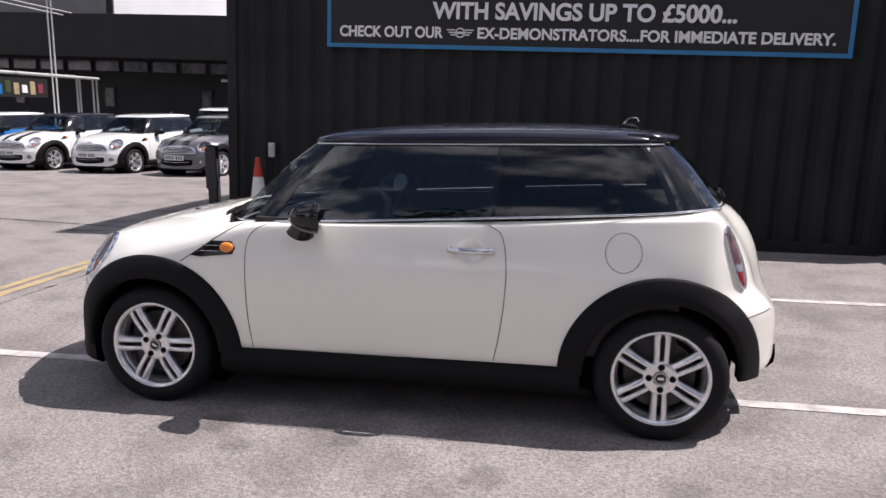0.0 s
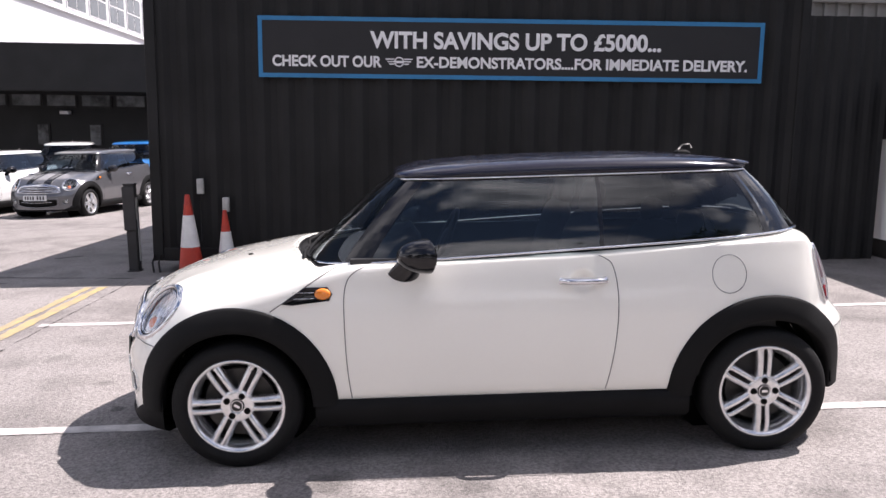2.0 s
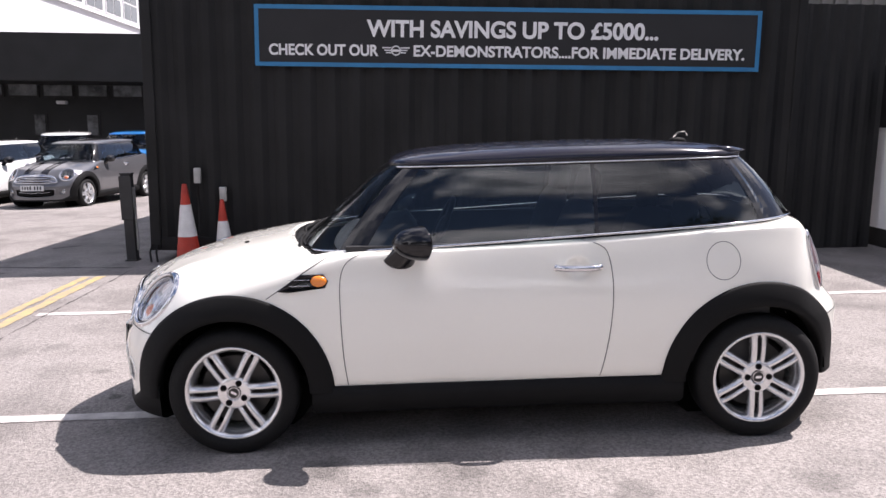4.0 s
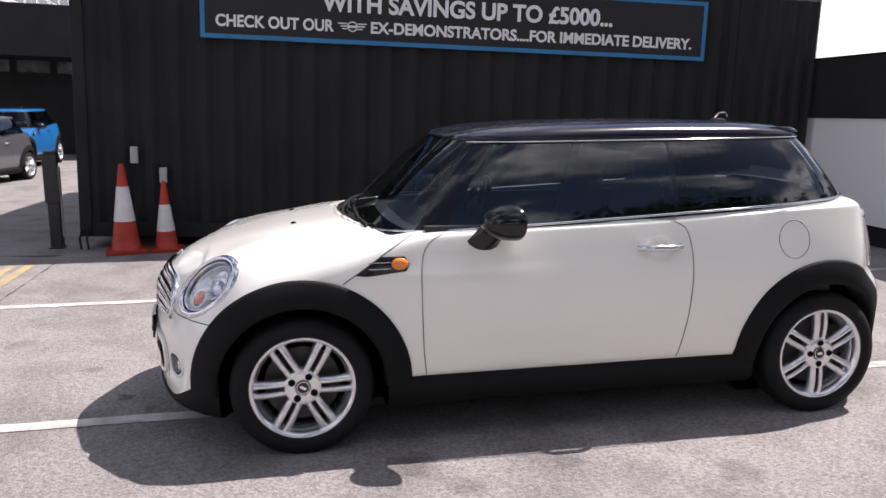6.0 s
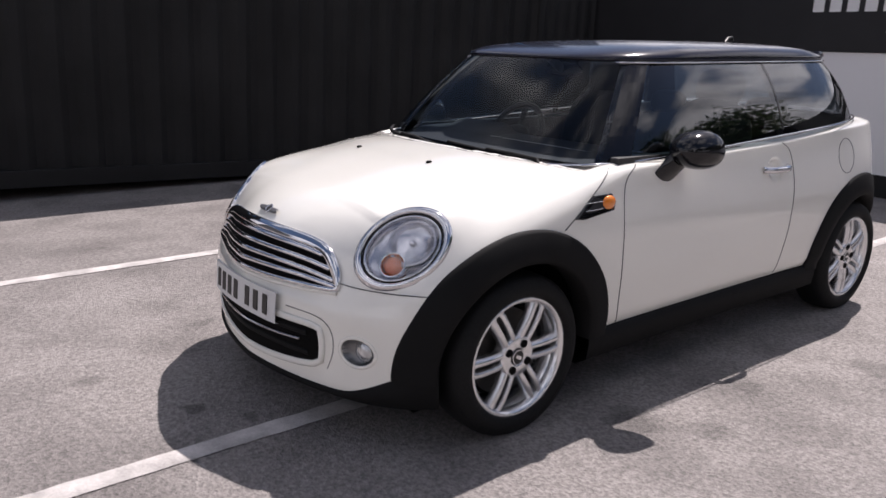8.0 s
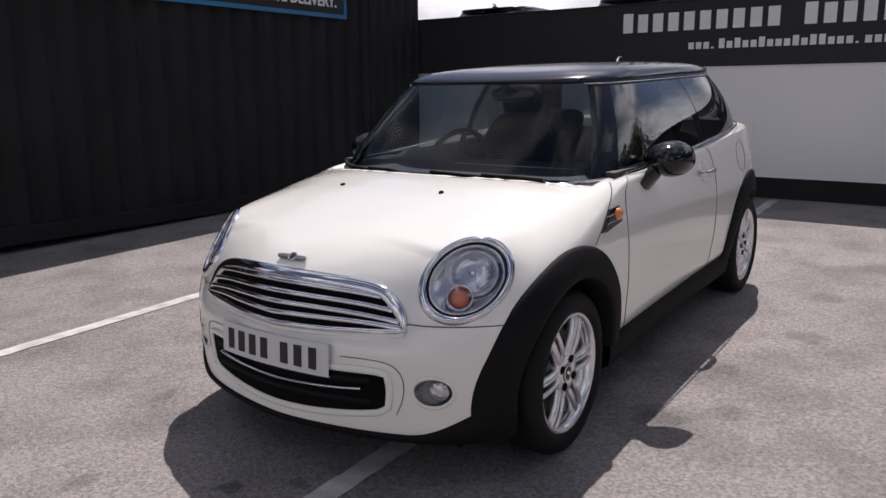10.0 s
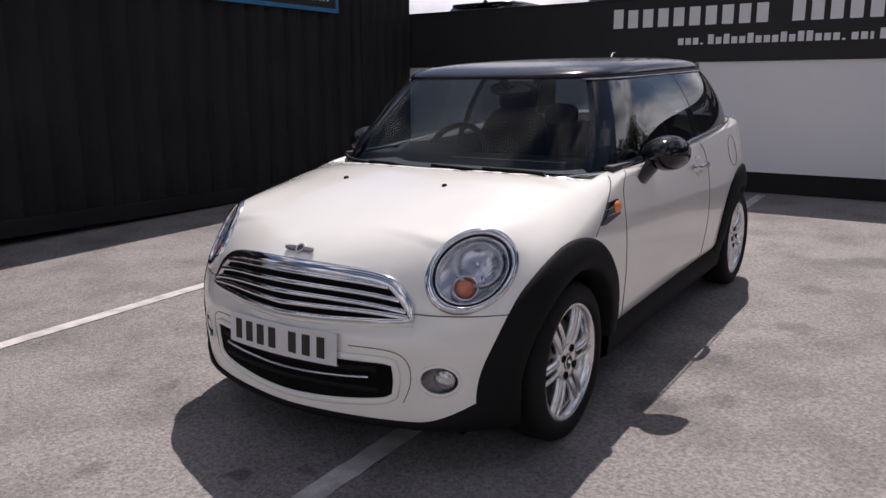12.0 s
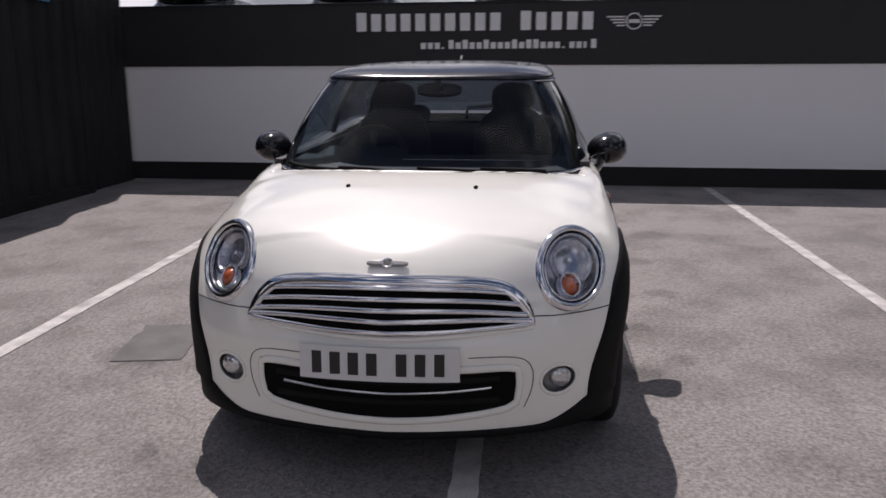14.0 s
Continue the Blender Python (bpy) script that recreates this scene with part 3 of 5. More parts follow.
def fog_seat(p):
    return math.hypot((abs(p.y) - FOG[0]) / FOG_RU, (p.z - FOG[1]) / FOG_RV) if p.x < -1.5 else 9.0


# finer faces where the dishes of door handles and fog lamps are pressed in
near = {e for f in full.faces if handle_seat(f.calc_center_median()) < 1.4 or fog_seat(f.calc_center_median()) < 1.5 for e in f.edges}
bmesh.ops.subdivide_edges(full, edges=list(near), cuts=4, use_grid_fill=True)
for v in full.verts:
    q = handle_seat(v.co)
    if q < 1.0:
        v.co.y -= math.copysign(0.026 * (1 - smooth(0.30, 1.0, q)), v.co.y)
for v in full.verts:
    v.co.x += 0.06 * (1 - smooth(0.86, 0.95, fog_seat(v.co)))
bmesh.ops.delete(full, geom=[f for f in full.faces if lamp_radius(f.calc_center_median()) < 0.93 or arch_distance(f.calc_center_median()) < 0.395 or under_glass(f)], context="FACES")
part("body", full, M_CREAM, car, "cream-white painted body shell", smooth=True)


def strip(name, pts, norms, width, height, material, parent, label="", closed=False, smooth=True):
    """A low rounded strip that lies on a surface along a path."""
    bm = bmesh.new()
    n = len(pts)
    rows = []
    for i in range(n):
        a = pts[(i - 1) % n] if closed or i else pts[i]
        b = pts[(i + 1) % n] if closed or i < n - 1 else pts[i]
        t = (b - a).normalized()
        c = t.cross(norms[i]).normalized() * (width(pts[i]) if callable(width) else width) / 2
        u = norms[i] * height
        rows.append([pts[i] - c - u * 0.6, pts[i] - c + u * 0.55, pts[i] - c * 0.6 + u, pts[i] + c * 0.6 + u, pts[i] + c + u * 0.55, pts[i] + c - u * 0.6])
    grid(bm, rows, close_u=closed, close_v=True)
    bmesh.ops.recalc_face_normals(bm, faces=bm.faces)
    return part(name, bm, material, parent, label, smooth=smooth)


def drape(path, d, lift=0.0):
    got = [onto(p, d, lift) for p in path]
    return [g[0] for g in got], [g[1] for g in got]


def polyline(keys, step=0.02):
    """Points along a smooth path through keys."""
    keys = [Vector(k) for k in keys]
    out = []
    for i in range(len(keys) - 1):
        p0, p1, p2, p3 = keys[max(i - 1, 0)], keys[i], keys[i + 1], keys[min(i + 2, len(keys) - 1)]
        n = max(2, int((p2 - p1).length / step))
        for k in range(n):
            t = k / n
            out.append(0.5 * ((2 * p1) + (p2 - p0) * t + (2 * p0 - 5 * p1 + 4 * p2 - p3) * t * t + (3 * p1 - p0 - 3 * p2 + p3) * t ** 3))
    out.append(keys[-1])
    return out


# wheel-arch cladding, liners, sills
ARCH_IN, ARCH_OUT = 0.350, 0.465
for s in (-1, 1):
    for ax in AXLES:
        bm = bmesh.new()
        rows = []
        a0, a1 = (-0.02, math.pi + 0.06) if ax < 0 else (-0.06, math.pi + 0.02)
        for i in range(49):
            a = a0 + (a1 - a0) * i / 48
            row = []
            for r, lift in ((ARCH_IN, -0.07), (ARCH_IN, 0.014), (ARCH_IN + 0.012, 0.022), (0.395, 0.020), (ARCH_OUT - 0.012, 0.012), (ARCH_OUT, 0.007), (ARCH_OUT, -0.02)):
                x, z = ax + r * math.cos(a), HUB_Z + r * math.sin(a)
                p, nrm = side_point(x, max(z, 0.32), s)
                p = Vector((x, p.y, z))
                row.append(p + Vector((0, s * lift, 0)))
            rows.append(row)
        grid(bm, rows)
        bmesh.ops.recalc_face_normals(bm, faces=bm.faces)
        part("wheel_arch_trim", bm, M_TRIM, car, "black plastic wheel-arch trim", smooth=True)
        bm = bmesh.new()
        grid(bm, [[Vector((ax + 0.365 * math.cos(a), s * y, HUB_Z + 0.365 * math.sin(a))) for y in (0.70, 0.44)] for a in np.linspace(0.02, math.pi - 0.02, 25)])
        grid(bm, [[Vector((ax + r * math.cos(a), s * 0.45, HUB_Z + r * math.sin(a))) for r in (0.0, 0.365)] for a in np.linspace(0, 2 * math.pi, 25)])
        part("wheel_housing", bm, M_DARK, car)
    # sill between the arches
    bm = bmesh.new()
    rows = []
    for x in np.linspace(AXLES[0] + 0.36, AXLES[1] - 0.36, 40):
        y = side_point(x, 0.33, s)[0].y
        rows.append([Vector((x, y + s * o, z)) for o, z in ((-0.02, 0.312), (0.006, 0.308), (0.010, 0.26), (0.002, 0.20), (-0.05, 0.165), (-0.3, 0.155))])
    grid(bm, rows)
    bmesh.ops.recalc_face_normals(bm, faces=bm.faces)
    part("side_skirt", bm, M_TRIM, car, "black plastic side skirt", smooth=True)
part("underbody", block((-1.6, -0.58, 0.15), (1.5, 0.58, 0.3)), M_DARK, car)

# ---- greenhouse: belt and roof outlines joined by a bulging surface ----
BELT = (0.33, 1.27, 1.21, 0.745, 5.0, 4.2)
ROOF = (0.40, 0.89, 0.86, 0.56, 6.0, 6.0)


def roof_z(x):
    """The height of the roof's edge, which rises towards the rear."""
    return 1.327 + 0.014 * x


def outline(spec, a):
    """A point of a superellipse in plan at the polar angle a from the front."""
    xc, af, ar, b, nf, nr = spec
    ca, sa = -math.cos(a), math.sin(a)
    ax, n = (af, nf) if ca < 0 else (ar, nr)
    r = (abs(ca / ax) ** n + abs(sa / b) ** n) ** (-1 / n)
    return xc + r * ca, r * sa


def angle_at(spec, x):
    xc, af, ar, b, nf, nr = spec
    n = nf if x < xc else nr
    q = abs(x - xc) / (af if x < xc else ar)
    y = b * max(0.0, 1 - q ** n) ** (1 / n)
    return math.atan2(y, -(x - xc))


def belt_z(x):
    return 0.978 + 0.053 * x


def house(u, h):
    """u: (belt angle, roof angle); h: 0 at the belt, 1 at the roof."""
    x0, y0 = outline(BELT, u[0])
    x1, y1 = outline(ROOF, u[1])
    z0 = belt_z(x0) - 0.02
    b = (0.020 if x0 < 1.3 else 0.008) * 4 * h * (1 - h)
    x, y, z = x0 + (x1 - x0) * h, y0 + (y1 - y0) * h, z0 + (roof_z(x1) - z0) * h
    d = Vector((x - 0.36, y * 2.0, 0)).normalized()
    return Vector((x + d.x * b, y + d.y * b, z + 0.012 * 4 * h * (1 - h)))


def keyed(xb, xr):
    return (angle_at(BELT, xb), angle_at(ROOF, xr))


EDGES = {"mid": (0.0, 0.0), "a0": keyed(-0.74, -0.405), "a1": keyed(-0.615, -0.325), "b0": keyed(0.447, 0.458), "b1": keyed(0.467, 0.475), "c0": keyed(1.25, 1.09), "c1": keyed(1.42, 1.2), "end": (math.pi, math.pi)}


def house_patch(e0, e1, h0, h1, nu, nh, s, out=0.0, thick=0.0):
    bm = bmesh.new()
    rows = []
    for i in range(nu + 1):
        t = i / nu
        u = [EDGES[e0][k] * (1 - t) + EDGES[e1][k] * t for k in (0, 1)]
        row = []
        for j in range(nh + 1):
            p = house(u, h0 + (h1 - h0) * j / nh)
            d = Vector((p.x - 0.36, p.y * 2.0, 0)).normalized() * out
            row.append(Vector((p.x + d.x, s * (p.y + d.y), p.z)))
        rows.append(row)
    if thick:
        for row in rows:
            row += [p + Vector((0, s * thick, 0)) for p in row[::-1]]
    vs = grid(bm, rows, close_v=bool(thick))
    if thick:
        bm.faces.new(vs[0])
        bm.faces.new(vs[-1])
    bmesh.ops.recalc_face_normals(bm, faces=bm.faces)
    return bm


def both_sides(e0, e1, h0, h1, nu, nh, out=0.0):
    """A patch across the middle of the car."""
    bm = bmesh.new()
    rows = []
    for i in range(-nu, nu + 1):
        t, s = abs(i) / nu, -1 if i < 0 else 1
        u = [EDGES[e0][k] * (1 - t) + EDGES[e1][k] * t for k in (0, 1)]
        row = []
        for j in range(nh + 1):
            p = house(u, h0 + (h1 - h0) * j / nh)
            d = Vector((p.x - 0.36, p.y * 2.0, 0)).normalized() * out
            row.append(Vector((p.x + d.x, s * (p.y + d.y), p.z)))
        rows.append(row)
    grid(bm, rows)
    bmesh.ops.recalc_face_normals(bm, faces=bm.faces)
    return bm


H0, H1 = 0.03, 0.95
part("windscreen", both_sides("mid", "a0", 0.0, 0.97, 18, 14), M_SCREEN, car, "curved clear windscreen", smooth=True)
part("rear_window", both_sides("end", "c1", 0.05, 0.95, 14, 10), M_PRIVACY, car, "dark rear window", smooth=True)
for s in (-1, 1):
    part("door_window", house_patch("a1", "b0", H0, H1, 24, 10, s), M_WINDOW, car, "dark tinted door window", smooth=True)
    part("quarter_window", house_patch("b1", "c0", H0, H1, 18, 10, s), M_PRIVACY, car, "dark tinted rear side window", smooth=True)
    for e0, e1 in (("a0", "a1"), ("b0", "b1"), ("c0", "c1")):
        part("pillar", house_patch(e0, e1, 0.0, 0.99, 6, 12, s, 0.0012, -0.03), M_GLOSS, car, "gloss black window pillar")
    part("window_rail", house_patch("a1", "c1", H1 - 0.015, 1.0, 48, 2, s, 0.002, -0.02), M_GLOSS, car)
    # bright strip along the belt
    ub = [house([EDGES["a1"][k] * (1 - t) + EDGES["c1"][k] * t for k in (0, 1)], 0.02) for t in np.linspace(-0.28, 1.12, 60)]
    pts = [Vector((p.x, s * (p.y + 0.015), p.z + 0.002)) for p in ub]
    strip("belt_strip", pts, [Vector((0, s, 0.4)).normalized()] * 60, 0.010, 0.004, M_CHROME, car, "bright metal strip below the windows")

# roof panel: an upright edge along the sides, a thin one at either end
SIDE_EDGE = [(0.985, -0.022), (1.02, -0.020), (1.034, -0.010), (1.034, 0.002), (1.028, 0.016), (1.012, 0.030), (0.975, 0.043), (0.91, 0.053), (0.8, 0.060), (0.65, 0.066), (0.45, 0.070), (0.2, 0.072), (0.0, 0.073)]
END_EDGE = [(0.985, -0.014), (1.01, -0.012), (1.018, -0.007), (1.018, -0.002), (1.012, 0.004), (0.995, 0.011), (0.96, 0.021), (0.89, 0.036), (0.78, 0.049), (0.63, 0.059), (0.45, 0.067), (0.2, 0.072), (0.0, 0.073)]
bm = bmesh.new()
rows = []
for i in range(96):
    a = 2 * math.pi * i / 96
    x, y = outline(ROOF, a if a <= math.pi else 2 * math.pi - a)
    y = y if a <= math.pi else -y
    row = []
    end = abs(math.cos(a)) ** 2 if abs(math.cos(a)) > 0.75 else abs(math.cos(a)) ** 2 * 0.6
    for k in range(13):
        q0, z0 = SIDE_EDGE[k]
        q1, z1 = END_EDGE[k]
        q, dz = q0 + (q1 - q0) * end, z0 + (z1 - z0) * end
        row.append(Vector((0.40 + (x - 0.40) * q, y * q, roof_z(0.40 + (x - 0.40) * q) + dz)))
    rows.append(row)
grid(bm, rows, close_u=True)
bmesh.ops.remove_doubles(bm, verts=bm.verts, dist=0.0005)
bmesh.ops.recalc_face_normals(bm, faces=bm.faces)
part("roof", bm, M_ROOF, car, "glossy black roof panel", smooth=True)

# bright rail where the roof meets the windows
for s in (-1, 1):
    pts = [outline(ROOF, EDGES["a0"][1] * 0.9 + (EDGES["c1"][1] - EDGES["a0"][1] * 0.9) * k / 60) for k in range(61)]
    bm = bmesh.new()
    sweep(bm, [Vector((0.40 + (x - 0.40) * 1.022, s * (y + 0.021), roof_z(x) - 0.017)) for x, y in pts], 0.0042, sides=6)
    part("drip_rail", bm, M_CHROME, car, "bright rail along the roof's edge", smooth=True)

# roof spoiler
bm = bmesh.new()
rows = []
for y in np.linspace(-0.52, 0.52, 31):
    x1 = 1.325 - 0.15 * abs(y / 0.52) ** 4.6
    rows.append([Vector(p) for p in ((1.05, y, 1.374), (min(1.2, x1 - 0.03), y, 1.374), (x1, y, 1.360), (x1 + 0.006, y, 1.352), (x1 - 0.015, y, 1.345), (1.15, y, 1.325))])
vs = grid(bm, rows, close_v=True)
bm.faces.new(vs[0]); bm.faces.new(vs[-1])
bmesh.ops.recalc_face_normals(bm, faces=bm.faces)
part("roof_spoiler", bm, M_ROOF, car, "black roof spoiler", smooth=True)


# ---- wheels ----
def wheel(ax, s, spin):
    root = new("wheel")
    root.parent = car
    root.matrix_local = pose(ax, s * 0.715, HUB_Z, 0, 0, 0 if s < 0 else 180) @ pose(0, 0, 0, 0, spin, 0)
    # local: outward is -y
    bm = bmesh.new()
    prof = [(0.212, 0.085), (0.222, 0.09), (0.25, 0.088), (0.285, 0.078), (0.299, 0.06), (0.302, 0.02), (0.302, -0.03), (0.299, -0.058), (0.287, -0.078), (0.255, -0.092), (0.234, -0.090), (0.221, -0.078), (0.213, -0.06)]
    lathe(bm, [(r, h) for r, h in prof], 56)
    bmesh.ops.recalc_face_normals(bm, faces=bm.faces)
    part("tyre", bm, M_RUBBER, root, "black rubber tyre", smooth=True)
    bm = bmesh.new()
    lathe(bm, [(0.185, 0.08), (0.172, 0.06), (0.178, -0.035), (0.192, -0.055), (0.205, -0.064), (0.211, -0.072), (0.208, -0.080), (0.199, -0.079), (0.190, -0.068), (0.186, -0.05), (0.182, -0.03)], 56)
    # six twin spokes
    for k in range(6):
        a = math.pi / 3 * k
        for o in (-1, 1):
            rot = Matrix.Rotation(a, 4, "Y")
            rows = []
            for r in np.linspace(0.045, 0.197, 8):
                f = (r - 0.045) / 0.152
                y = -0.060 - 0.013 * math.sin(math.pi * (r - 0.03) / 0.2)
                # across the blade: wall of the slot, flat crown, chamfer down its outer flank
                cut = 0.0085 + 0.0015 * f - 0.0085 * smooth(0.186, 0.197, r)
                across = ((cut, 0.03), (cut, 0.004), (cut + 0.003, 0.0), (0.021 + 0.003 * f, 0.0), (0.030 + 0.004 * f, 0.009), (0.034 + 0.006 * f, 0.03))
                rows.append([rot @ Vector((o * cx, y + dy, r)) for cx, dy in across])
            grid(bm, rows, close_v=True)
    lathe(bm, [(0.076, -0.02), (0.074, -0.056), (0.072, -0.064), (0.066, -0.068), (0.036, -0.068), (0.030, -0.066), (0.028, -0.060), (0.0, -0.060)], 32)
    bmesh.ops.recalc_face_normals(bm, faces=bm.faces)
    bmesh.ops.scale(bm, vec=(1.065, 1, 1.065), verts=bm.verts)
    rim = part("rim", bm, M_ALLOY, root, "silver six-twin-spoke alloy rim", smooth=True)
    rim.data.polygons.foreach_set("use_smooth", [True] * len(rim.data.polygons))
    bm = bmesh.new()
    lathe(bm, [(0.027, -0.058), (0.026, -0.068), (0.0, -0.070)], 24)
    part("centre_cap", bm, M_INK, rim, "black centre cap")
    bm = bmesh.new()
    lathe(bm, [(0.027, -0.066), (0.0275, -0.070), (0.024, -0.0705), (0.0235, -0.066)], 24)
    box(bm, (-0.014, -0.0725, -0.006), (0.014, -0.0695, 0.006))
    part("cap_ring", bm, M_CHROME, rim)
    for k in range(4):
        a = math.pi / 2 * k
        bm = bmesh.new()
        lathe(bm, [(0.015, -0.055), (0.015, -0.0720), (0.0125, -0.0725), (0.0115, -0.0705), (0.0, -0.0705)], 12, Matrix.Translation((0.052 * math.cos(a), 0, 0.052 * math.sin(a))))
        part("bolt", bm, M_DARK, rim)
    bm = bmesh.new()
    lathe(bm, [(0.16, 0.0), (0.16, 0.02), (0.06, 0.02), (0.06, 0.0), (0.16, 0.0)], 32)
    part("brake_disc", bm, M_DISC, root, "dull steel brake disc")
    # near-black disc added to stand in for the shade behind the spokes
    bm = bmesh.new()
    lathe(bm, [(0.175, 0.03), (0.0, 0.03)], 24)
    part("inner_shade_disc", bm, M_DARK, root)
    return root


for ax, spin in zip(AXLES, (28, 0)):
    for s in (-1, 1):
        wheel(ax, s, spin)


# ---- headlamps ----
def lamp_point(rho, a, s, lift):
    q = LAMP_C + LAMP_U * (LAMP_RU * rho * math.cos(a)) + LAMP_V * (LAMP_RV * rho * math.sin(a))
    p = q + LAMP_N * (lift - 0.008)
    return Vector((p.x, s * p.y, p.z))


AN = [2 * math.pi * i / 48 for i in range(48)]
for s in (-1, 1):
    lamp = new("headlamp")
    lamp.parent = car
    lamp["label"] = "round clear headlamp with a chrome surround"
    bm = bmesh.new()
    grid(bm, [[lamp_point(r, a, s, l) for r, l in ((1.07, -0.006), (1.06, 0.005), (1.0, 0.014), (0.93, 0.017), (0.89, 0.012), (0.875, 0.002), (0.87, -0.02))] for a in AN], close_u=True)
    bmesh.ops.recalc_face_normals(bm, faces=bm.faces)
    part("bezel", bm, M_CHROME, lamp, "chrome headlamp surround", smooth=True)
    bm = bmesh.new()
    grid(bm, [[lamp_point(r, a, s, l) for r, l in ((0.885, 0.002), (0.865, 0.008), (0.845, 0.008), (0.83, 0.002))] for a in AN], close_u=True)
    part("seal", bm, M_GLOSS, lamp, smooth=True)
    bm = bmesh.new()
    grid(bm, [[lamp_point(r, a, s, l) for r, l in ((0.84, 0.004), (0.82, 0.008), (0.79, 0.006), (0.775, -0.006), (0.77, -0.02))] for a in AN], close_u=True)
    part("inner_ring", bm, M_CHROME, lamp, smooth=True)
    core = sum((lamp_point(0.5, a, 1, 0) for a in AN), Vector()) / 48
    def inside(u, v, d):
        q = core + LAMP_U * u + LAMP_V * v - LAMP_N * d
        return Vector((q.x, s * q.y, q.z))
    def bowl(name, u0, v0, profile, material, label=""):
        bm = bmesh.new()
        grid(bm, [[inside(u0 + r * math.cos(a), v0 + r * 1.08 * math.sin(a), d) for r, d in profile] for a in AN], close_u=True)
        bmesh.ops.remove_doubles(bm, verts=bm.verts, dist=0.0002)
        bmesh.ops.recalc_face_normals(bm, faces=bm.faces)
        return part(name, bm, material, lamp, label, smooth=True)
    bm = bmesh.new()
    rows = [[lamp_point(0.82, a, s, -0.004), lamp_point(0.76, a, s, -0.018), inside(0.085 * math.cos(a), 0.118 * math.sin(a), 0.026), inside(0.045 * math.cos(a), 0.065 * math.sin(a), 0.034), inside(0.0, 0.0, 0.036)] for a in AN]
    grid(bm, rows, close_u=True)
    part("reflector", bm, M_REFLECT, lamp, "silver reflector bowl", smooth=True)
    # dipped beam bowl with its dark rim, and the projector glass
    bowl("main_beam", 0.004, 0.036, ((0.080, 0.030), (0.078, 0.008), (0.073, 0.005), (0.069, 0.012), (0.050, 0.044), (0.030, 0.054), (0.0, 0.060)), M_REFLECT, "silver main-beam bowl")
    bm = bmesh.new()
    sweep(bm, [inside(0.004 + 0.082 * math.cos(a), 0.036 + 0.089 * math.sin(a), 0.010) for a in np.linspace(1.9, 4.9, 24)], 0.003, sides=6, ups=[LAMP_N] * 24)
    part("shade_rim", bm, M_GLOSS, lamp, "dark rim of the main beam", smooth=True)
    # bulb in its hood, and the folds of the reflector
    bm = bmesh.new()
    sweep(bm, [inside(0.010, 0.034, 0.056), inside(0.010, 0.036, 0.034), inside(0.010, 0.036, 0.026)], 0.012, sides=12)
    part("bulb_hood", bm, M_REFLECT, lamp, smooth=True)
    bm = bmesh.new()
    bmesh.ops.create_uvsphere(bm, u_segments=14, v_segments=8, radius=0.009, matrix=Matrix.Translation(inside(0.010, 0.036, 0.024)))
    part("bulb", bm, M_MIRROR, lamp, smooth=True)
    for k in range(4):
        bm = bmesh.new()
        q = -0.052 + 0.013 * k
        r = math.sqrt(0.064 ** 2 - q * q)
        rows = []
        for t in np.linspace(-0.45, 0.9, 9):
            d = 0.016 + 0.032 * (1 - t * t) * (1 - (q / 0.07) ** 2)
            rows.append([inside(0.004 + q + e, 0.036 + t * r, d - o) for e, o in ((-0.0065, -0.004), (0.0, 0.006), (0.0065, -0.004))])
        grid(bm, rows)
        part("reflector_fold", bm, M_REFLECT, lamp)
    bm = bmesh.new()
    bmesh.ops.create_uvsphere(bm, u_segments=20, v_segments=12, radius=0.033, matrix=Matrix.Translation(inside(-0.030, -0.056, 0.022)))
    part("indicator", bm, M_AMBER, lamp, "amber indicator lens", smooth=True)
    bowl("indicator_ring", -0.030, -0.056, ((0.043, 0.024), (0.043, -0.001), (0.039, -0.003), (0.035, 0.005), (0.031, 0.018)), M_CHROME)
    bm = bmesh.new()
    grid(bm, [[lamp_point(r, a, s, 0.004 + 0.012 * (1 - r * r)) for r in (0.82, 0.7, 0.5, 0.3, 0.0)] for a in AN], close_u=True)
    bmesh.ops.remove_doubles(bm, verts=bm.verts, dist=0.0002)
    bmesh.ops.recalc_face_normals(bm, faces=bm.faces)
    lens = part("lens", bm, M_LENS, lamp, "clear domed lens", smooth=True)
    lens.visible_shadow = False


# ---- front end ----
def front(y, z, lift=0.0):
    return onto((-1.9, y, z), (1, 0, 0), lift)


def front_path(pairs, lift=0.0):
    got = [front(y, z, lift) for y, z in pairs]
    return [g[0] for g in got], [g[1] for g in got]


def front_patch(name, edge, material, lift=0.002, parent=None, label="", inner=(1.0, 0.95, 0.9, 0.82, 0.74, 0.66, 0.5, 0.33, 0.16, 0.0)):
    """A filled patch on the nose inside a closed path of (y, z)."""
    cy, cz = sum(e[0] for e in edge) / len(edge), sum(e[1] for e in edge) / len(edge)
    bm = bmesh.new()
    grid(bm, [[front(cy + (y - cy) * q, cz + (z - cz) * q, lift)[0] for q in inner] for y, z in edge], close_u=True)
    bmesh.ops.remove_doubles(bm, verts=bm.verts, dist=0.0003)
    bmesh.ops.recalc_face_normals(bm, faces=bm.faces)
    return part(name, bm, material, parent or car, label, smooth=True)


